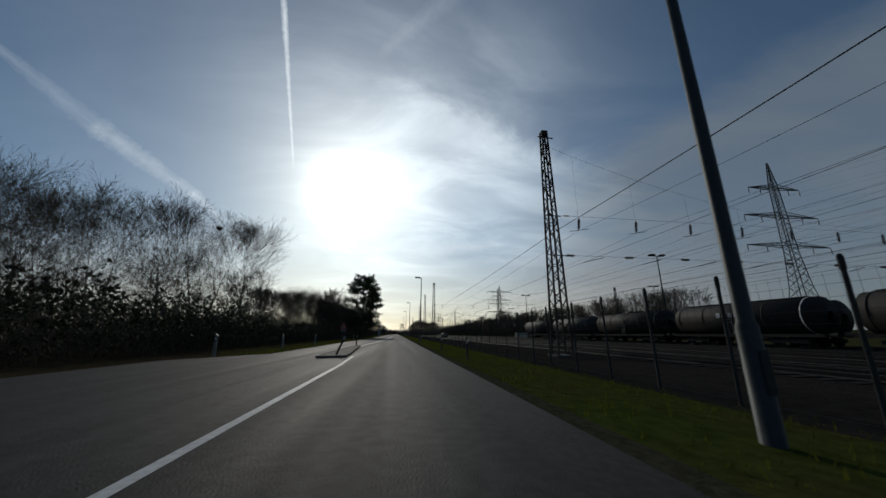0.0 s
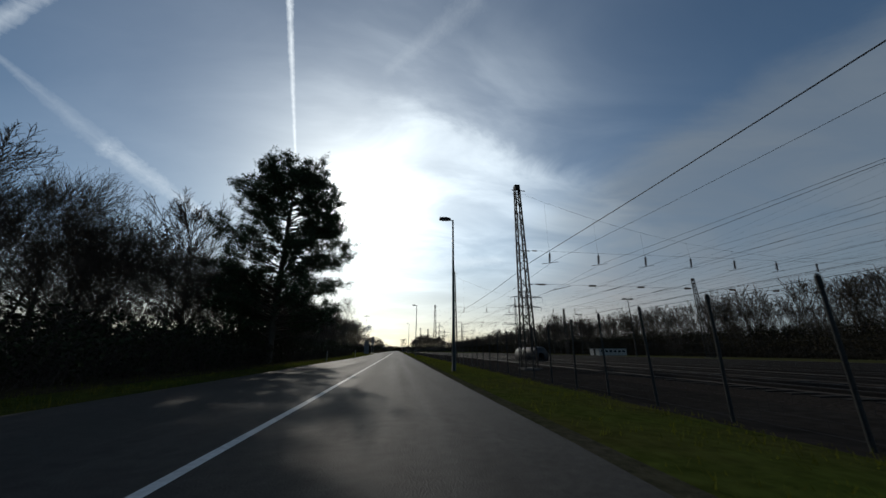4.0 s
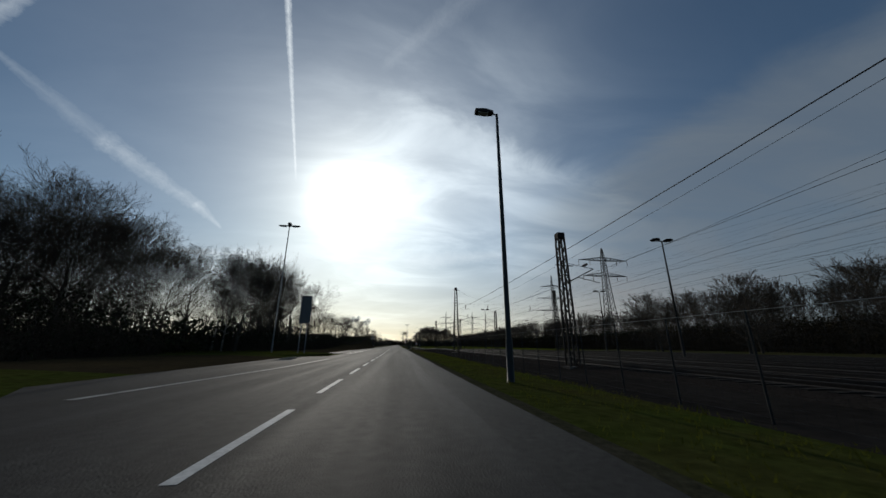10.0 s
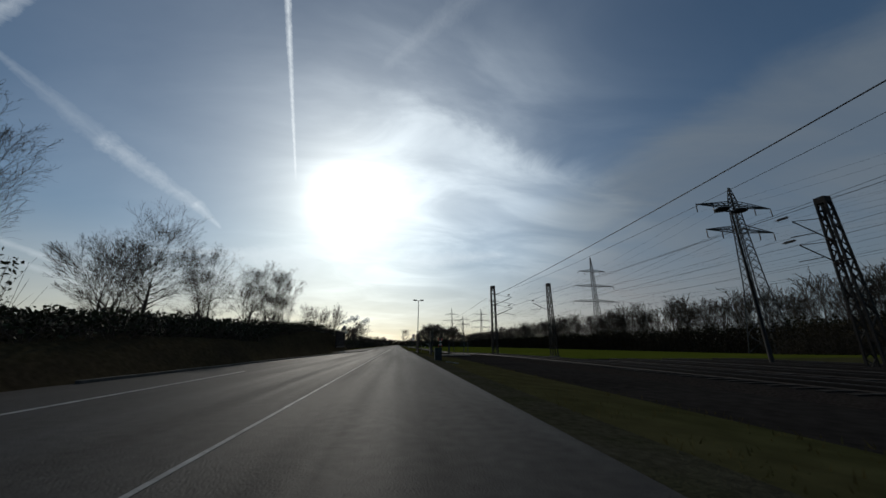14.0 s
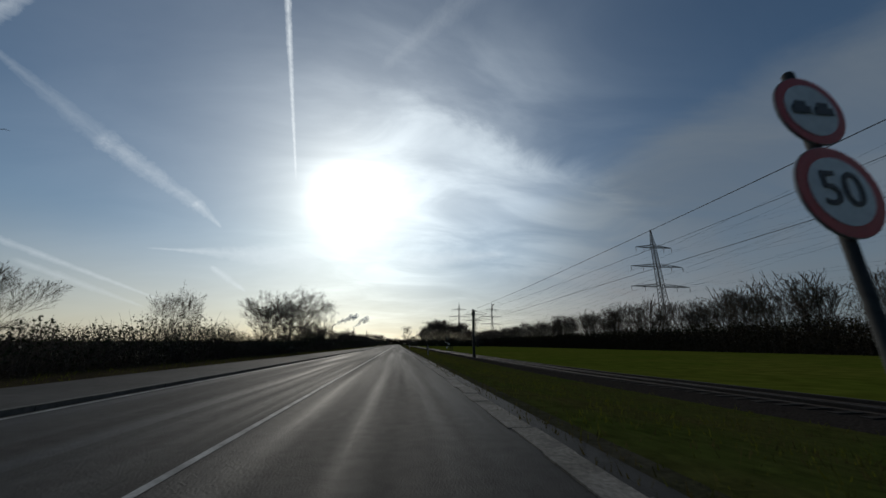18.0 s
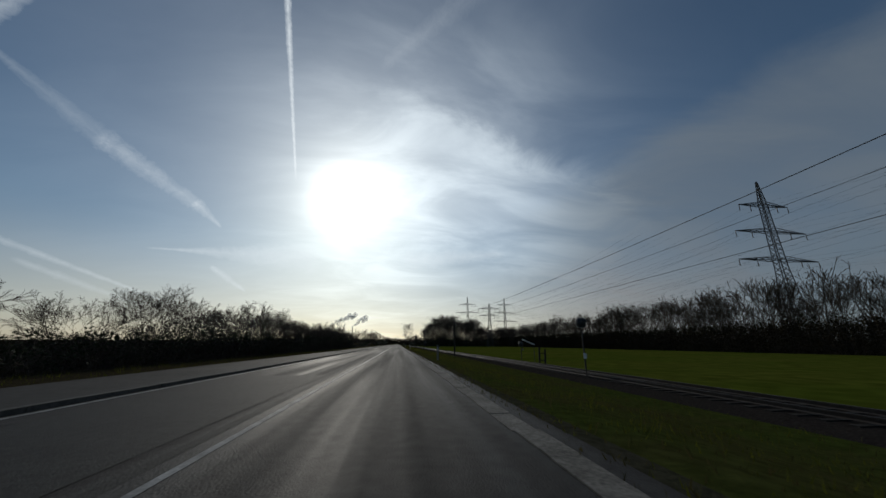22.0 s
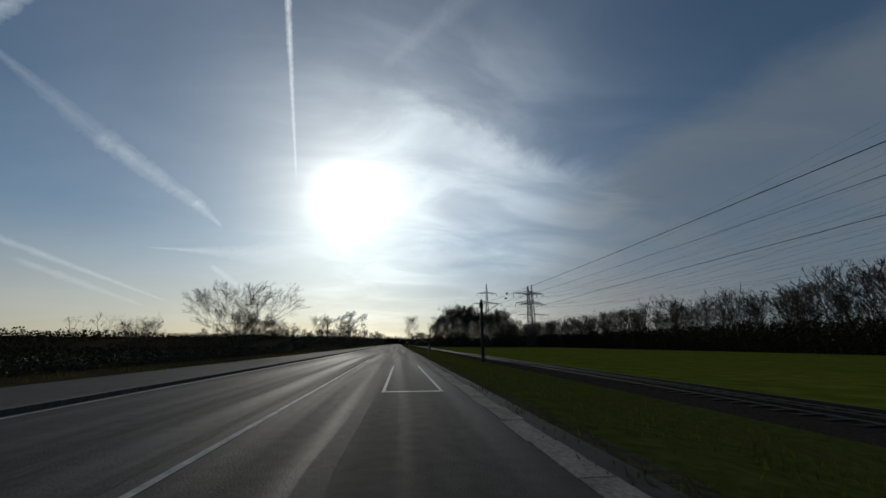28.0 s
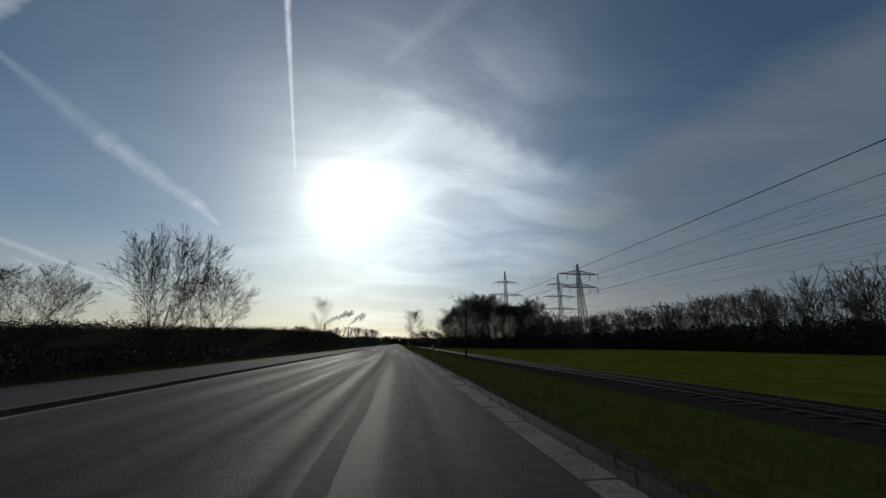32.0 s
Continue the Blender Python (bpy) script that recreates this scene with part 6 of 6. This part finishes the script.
# the ground's height at many places at once, read between the points of a fine lattice
LX = np.concatenate([np.arange(-180, -40, 5.0), np.arange(-40, 20, 0.5), np.arange(20, 180, 4.0)])
LY = np.arange(-60, 900, 2.0)
LZ = np.array([[ground_z(a, b) for a in LX] for b in LY])


def ground_heights(x, y):
    i = np.clip(np.searchsorted(LX, x) - 1, 0, len(LX) - 2)
    j = np.clip(((y + 60) / 2).astype(int), 0, len(LY) - 2)
    fx = np.clip((x - LX[i]) / (LX[i + 1] - LX[i]), 0, 1)
    fy = np.clip((y - LY[j]) / 2, 0, 1)
    return (LZ[j, i] * (1 - fx) + LZ[j, i + 1] * fx) * (1 - fy) + (LZ[j + 1, i] * (1 - fx) + LZ[j + 1, i + 1] * fx) * fy


# ---- undergrowth: brambles, ivy and saplings along the left ----
def thicket(name, label, y0, y1, x_of, depth, h_of, per_m, seed, mat=IVY, leaf=(0.05, 0.13), rise=0.75, bumpy=0.35):
    """Stuff: crossing twigs and small evergreen leaves that fill a strip."""
    r = np.random.RandomState(seed)
    n = int((y1 - y0) * per_m)
    y = r.uniform(y0, y1, n)
    x = np.array([x_of(v) for v in y]) - r.uniform(0, 1, n) ** 1.2 * depth
    hh = np.array([h_of(v) for v in y]) * (0.85 + bumpy * ripple(y * 0.35, x * 0.35, seed))
    hh = np.maximum(hh, 0.25)
    base = ground_heights(x, y)
    z = base + hh * r.uniform(0, 1, n) ** rise
    p = np.stack([x, y, z], 1)
    # leaves
    d = r.normal(size=(n, 3))
    d /= np.linalg.norm(d, axis=1, keepdims=True)
    s = np.cross(d, r.normal(size=(n, 3)))
    s /= np.linalg.norm(s, axis=1, keepdims=True)
    w = r.uniform(leaf[0], leaf[1], (n, 1))
    v = np.stack([p - s * w * 0.5, p + d * w * 0.9, p + s * w * 0.5, p - d * w * 0.9], 1).reshape(-1, 3)
    o = new(name, array_mesh(name, v, np.arange(4 * n).reshape(-1, 4), mat))
    tagged(o, label, "undergrowth", kind="stuff")
    # stems
    m = n // 4
    b0 = np.stack([x[:m], y[:m], base[:m] - 0.05], 1)
    b1 = b0 + np.stack([r.normal(size=m) * 0.5, r.normal(size=m) * 0.5, hh[:m] * r.uniform(0.5, 1.1, m)], 1)
    mid = (b0 + b1) / 2 + r.normal(size=(m, 3)) * 0.12
    segs = [(a, b, 0.011, 0.008, 2) for a, b in zip(b0, mid)] + [(a, b, 0.008, 0.004, 2) for a, b in zip(mid, b1)]
    sv, sf = tube_arrays(segs, 3)
    o = new(name + "_stems", array_mesh(name + "_stems", sv, sf, TWIGS))
    tagged(o, "tangled bare bramble stems and saplings", "undergrowth", kind="stuff")


thicket("bramble_thicket", "dark bramble and ivy undergrowth under bare trees", -12, 66, lambda y: -10.4, 6.0, lambda y: 2.6, 360, 1)
thicket("bramble_thicket", "dark bramble and ivy undergrowth under bare trees", 66, 142, lambda y: -9.6, 5.0, lambda y: 2.3, 380, 2)
thicket("bramble_thicket", "dark bramble and ivy undergrowth behind the grass", 142, 202, lambda y: -19.2, 6.5, lambda y: 4.2, 420, 3)
thicket("bramble_thicket", "dark bramble and ivy undergrowth behind the junction", 213, 250, lambda y: -16.2 + 0.16 * max(0, y - 226), 5.0, lambda y: 2.6, 380, 4)
thicket("bramble_thicket", "bramble covered bank with dry stalks", 248, 302, lambda y: -10.2 + 0.02 * max(0, y - 280), 7.0, lambda y: 1.1, 380, 5)
thicket("bramble_thicket", "pale bramble hedge beside the path", 302, 402, lambda y: -10.8, 3.2, lambda y: 1.7 + 0.5 * math.sin(y * 0.2), 420, 6, leaf=(0.03, 0.09))
thicket("bramble_thicket", "low bramble hedge beside the path", 402, 500, lambda y: -10.9, 3.0, lambda y: 2.0 if y < 445 else 0.5, 420, 7, leaf=(0.03, 0.09))
thicket("bramble_thicket", "low bramble hedge beside the path", 500, 700, lambda y: -10.2, 4.0, lambda y: 0.5 if y < 545 else 0.6, 300, 8, leaf=(0.03, 0.10))

for a, b, x, h, sd in ((-30, 70, -24.0, 5.5, 14), (70, 142, -19.0, 2.8, 15), (142, 206, -25.5, 6.0, 16), (206, 252, -21.0, 4.0, 17), (250, 300, -22.0, 1.6, 18)):
    thicket("wood_understorey", "dim tangle of saplings and ivy deep in the wood", a, b, lambda y: x, 9.0, lambda y: h, 150, sd, leaf=(0.16, 0.36), rise=1.1)


def woods(name, label, spots, seed, tip=0.03, stems=1, low=0.2):
    """Far trees joined as one stuff object."""
    r = random.Random(seed)
    shapes = (round_crown, tall_crown, round_crown, tall_crown) if stems == 1 else (fan_crown,) * 4
    kinds = [grow(seed + k, 10, shapes[k], stems=stems, wide=(0.30, 0.18, 0.34, 0.22)[k] * (1 if stems == 1 else 0.8), low=low, lean=0.1 if stems == 1 else 0.5, tip=tip, limbs=12 if stems == 1 else 14, fine=(4, 2, 1), segments=(4, 3, 2, 1, 1), splay=(48, 18) if stems == 1 else (55, 26), up=0.06) for k in range(4)]
    arrays = [tube_arrays(k, 3) for k in kinds]
    vs, fs, off = [], [], 0
    for x, y, h in spots:
        v, f = arrays[r.randrange(4)]
        a, s = r.uniform(0, 6.28), h / 10
        c, si = math.cos(a) * s, math.sin(a) * s
        w = np.stack([v[:, 0] * c - v[:, 1] * si + x, v[:, 0] * si + v[:, 1] * c + y, v[:, 2] * s + ground_z(min(max(x, -390), 390), y)], 1)
        vs.append(w)
        fs.append(f + off)
        off += len(v)
    o = new(name, array_mesh(name, np.concatenate(vs), np.concatenate(fs), TWIGS))
    tagged(o, label, "woodland", kind="stuff")


r = random.Random(77)
far = []
for k in range(820):
    y = 120 + k * 0.83
    x = 105 + r.uniform(0, 1) ** 1.5 * 26 + (0 if y > 330 else (330 - y) * 0.03)
    far.append((x, y, r.uniform(11.5, 19.5) * (1.0 if y < 520 else 0.95)))
woods("far_woods", "dense bare wood beyond the green field", far, 60, 0.032)
back = [(r.uniform(-180, 130), 760 + r.uniform(0, 120), r.uniform(9, 14)) for _ in range(130)]
back = [b for b in back if abs(b[0]) > 16]
back += [(r.uniform(-70, 70), 1180 + r.uniform(0, 60), r.uniform(9, 15)) for _ in range(60)]
woods("distant_woods", "distant bare woodland on the horizon", back, 64, 0.06)
bushes = [(-34 - r.uniform(0, 50), 300 + 3.0 * k, r.uniform(2.2, 4.2)) for k in range(120)]
woods("field_scrub", "bare scrub behind the path", bushes, 68, 0.018, 4, 0.03)
thicket("field_hedge", "dark low scrub behind the path", 296, 700, lambda y: -17.0, 14.0, lambda y: 0.55, 160, 19, SOIL, (0.06, 0.14), 1.2)
thicket("field_hedge", "dark far hedge behind the path", 296, 760, lambda y: -36.0, 40.0, lambda y: 1.3, 220, 20, SOIL, (0.10, 0.24), 1.2)
thicket("wood_edge", "dark scrub at the foot of the far wood", 120, 790, lambda y: 116.0 + (0 if y > 330 else (330 - y) * 0.03), 18.0, lambda y: 8.8, 520, 9, SOIL, leaf=(0.18, 0.40), rise=1.0, bumpy=0.25)
thicket("wood_edge", "dark scrub behind the rail yard", 60, 300, lambda y: 92.0, 16.0, lambda y: 7.0 if y > 150 else 4.5, 420, 10, SOIL, leaf=(0.12, 0.30), rise=1.0, bumpy=0.25)
thicket("copse_scrub", "dark scrub under the trees by the field", 672, 712, lambda y: 100.0, 76.0, lambda y: 6.5, 330, 11, leaf=(0.3, 0.6), rise=1.25)
thicket("copse_scrub", "dark hedge at the end of the field", 710, 800, lambda y: 100.0, 86.0, lambda y: 7.0, 90, 12, leaf=(0.4, 0.8), rise=1.25)
thicket("horizon_scrub", "low dark scrub on the horizon", 700, 840, lambda y: -14.0, 120.0, lambda y: 5.0, 80, 13, leaf=(0.4, 0.9), rise=1.25)

thicket("horizon_wood", "dark wood closing the view along the road", 1140, 1170, lambda y: 150.0, 330.0, lambda y: 12.0, 420, 21, SOIL, (1.0, 2.4), 0.9)

# ---- power station far ahead ----
ps = thing("power_station", pose(-420, 2500, 0), "distant chimneys with white steam plumes", "power station")
for i, (dx, h) in enumerate(((0, 112), (135, 100), (215, 84))):
    part("chimney", Geo().lathe([(0, 5.0 - i), (h, 3.6 - 0.9 * i)], 14, at=(dx, 0, 0)), CONCRETE, ps, smooth=True)
part("boiler_house", Geo().box(-30, 10, 0, 90, 60, 34), CONCRETE, ps)
for x0, z0, n, lift in ((0, 114, 46, 1.35), (135, 102, 26, 1.6)):
    plume = Geo()
    rr = random.Random(int(x0) + 4)
    for k in range(n):
        u = k / n
        cx = x0 + 150 * u * (0.55 if x0 else 1) + rr.uniform(-5, 5)
        cz = z0 + 62 * u ** 0.8 + rr.uniform(-1, 1) * (3 + 14 * u)
        rad = (4 + 13 * u) * rr.uniform(0.5, 1.1)
        rings = [(math.cos(math.pi * q / 6) * rad * rr.uniform(0.8, 1.1), max(0.2, math.sin(math.pi * q / 6) * rad * rr.uniform(0.75, 1.2))) for q in range(7)]
        plume.lathe(rings, 9, "z", (cx, rr.uniform(-8, 8), cz))
    part("steam_plume", plume, STEAM, ps, "drifting white steam", True)

# ---- grass ----
def blades(name, label, y0, y1, x0, x1, per_m2, h0, h1, seed, keep=lambda x, y: True, lift=0.0, mat=BLADES):
    r = np.random.RandomState(seed)
    n = int((y1 - y0) * abs(x1 - x0) * per_m2)
    x, y = r.uniform(min(x0, x1), max(x0, x1), n), r.uniform(y0, y1, n)
    clump = ripple(x * 0.9, y * 0.9, seed) * 0.8
    ok = (clump > -0.25) & np.array([keep(a, b) for a, b in zip(x, y)])
    x, y, clump = x[ok], y[ok], clump[ok]
    n = len(x)
    z = ground_heights(x, y) + lift
    h = r.uniform(h0, h1, n) * (0.7 + 0.8 * np.clip(clump + 0.3, 0, 1))
    a = r.uniform(0, 2 * math.pi, n)
    w = r.uniform(0.006, 0.014, n)
    p = np.stack([x, y, z - 0.02], 1)
    s = np.stack([np.cos(a) * w, np.sin(a) * w, np.zeros(n)], 1)
    tip = p + np.stack([r.normal(size=n) * h * 0.35, r.normal(size=n) * h * 0.35, h], 1)
    v = np.stack([p - s, p + s, tip], 1).reshape(-1, 3)
    tagged(new(name, array_mesh(name, v, np.arange(3 * n).reshape(-1, 3), mat)), label, "grass", kind="stuff")


blades("verge_grass", "uneven green roadside grass", -10, 224, 2.5, 6.4, 44, 0.04, 0.14, 21)
blades("verge_grass", "sparse dry brown roadside grass", 222, 300, 2.9, 6.4, 26, 0.03, 0.12, 27, lambda x, y: y < 278 or x < 4.0, mat=DRY_BLADES)
blades("verge_grass", "uneven green and straw-coloured roadside grass", 296, 560, 2.0, 10.6, 24, 0.05, 0.15, 22)
blades("verge_grass", "dry brown stalks in the roadside grass", 296, 600, 2.0, 10.4, 26, 0.04, 0.14, 28, mat=DRY_BLADES)
blades("verge_grass", "short grass along the path and under the hedge", 296, 600, -10.8, -8.75, 28, 0.05, 0.16, 23)
blades("verge_grass", "grass on the left verge", 18, 172, -9.6, -6.3, 30, 0.06, 0.2, 24)
blades("verge_grass", "wide grass strip before the wood", 136, 178, -18.0, -9.4, 22, 0.06, 0.18, 25)
blades("island_grass", "grass on the traffic island", 202.5, 211.5, -22, -9.0, 30, 0.05, 0.14, 26, lift=0.13)

# ---- kerb stones and gutter slabs ----
gut_mesh = Geo().box(-0.16, 0.006, -0.06, 0.16, 0.994, 0.012).mesh("gutter_slab", CONCRETE)
rng = random.Random(3)
for k in range(230):
    s = new("gutter_slab", gut_mesh)
    s.parent = road_ob
    s.matrix_basis = pose(1.60 + rng.uniform(-0.03, 0.03), 291 + k, rng.uniform(-0.006, 0.004), rng.uniform(-0.3, 0.3), rng.uniform(-0.4, 0.4), rng.uniform(-0.3, 0.3))
rest = Geo()
for k in range(170):
    rest.box(1.44, 521.006 + k, -0.06, 1.76, 521.994 + k, 0.012)
tagged(part("gutter_slabs_far", rest, CONCRETE, road_ob), kind="stuff")
blades("gutter_grass", "grass creeping over the gutter slabs", 291, 600, 1.62, 2.1, 60, 0.03, 0.10, 29, lambda x, y: x > 1.74 or math.sin(y * 1.9) + math.sin(y * 0.67) > 0.5, lift=0.06, mat=DRY_BLADES)
kerb_mesh = Geo().box(-0.07, 0.006, -0.1, 0.07, 0.994, 0.085).mesh("kerb_stone", KERB)
for k in range(270):
    y = 248 + k
    s = new("kerb_stone", kerb_mesh)
    s.parent = pavement
    yaw = math.degrees(math.atan2(-(left_edge(y + 1) - left_edge(y)), 1))
    s.matrix_basis = pose(left_edge(y) - 0.07 + rng.uniform(-0.006, 0.006), y, rng.uniform(-0.006, 0.006), 0, 0, yaw)
rest = Geo()
for k in range(170):
    rest.box(-5.76, 518.006 + k, -0.1, -5.62, 518.994 + k, 0.085)
tagged(part("kerb_stones_far", rest, KERB, pavement), kind="stuff")
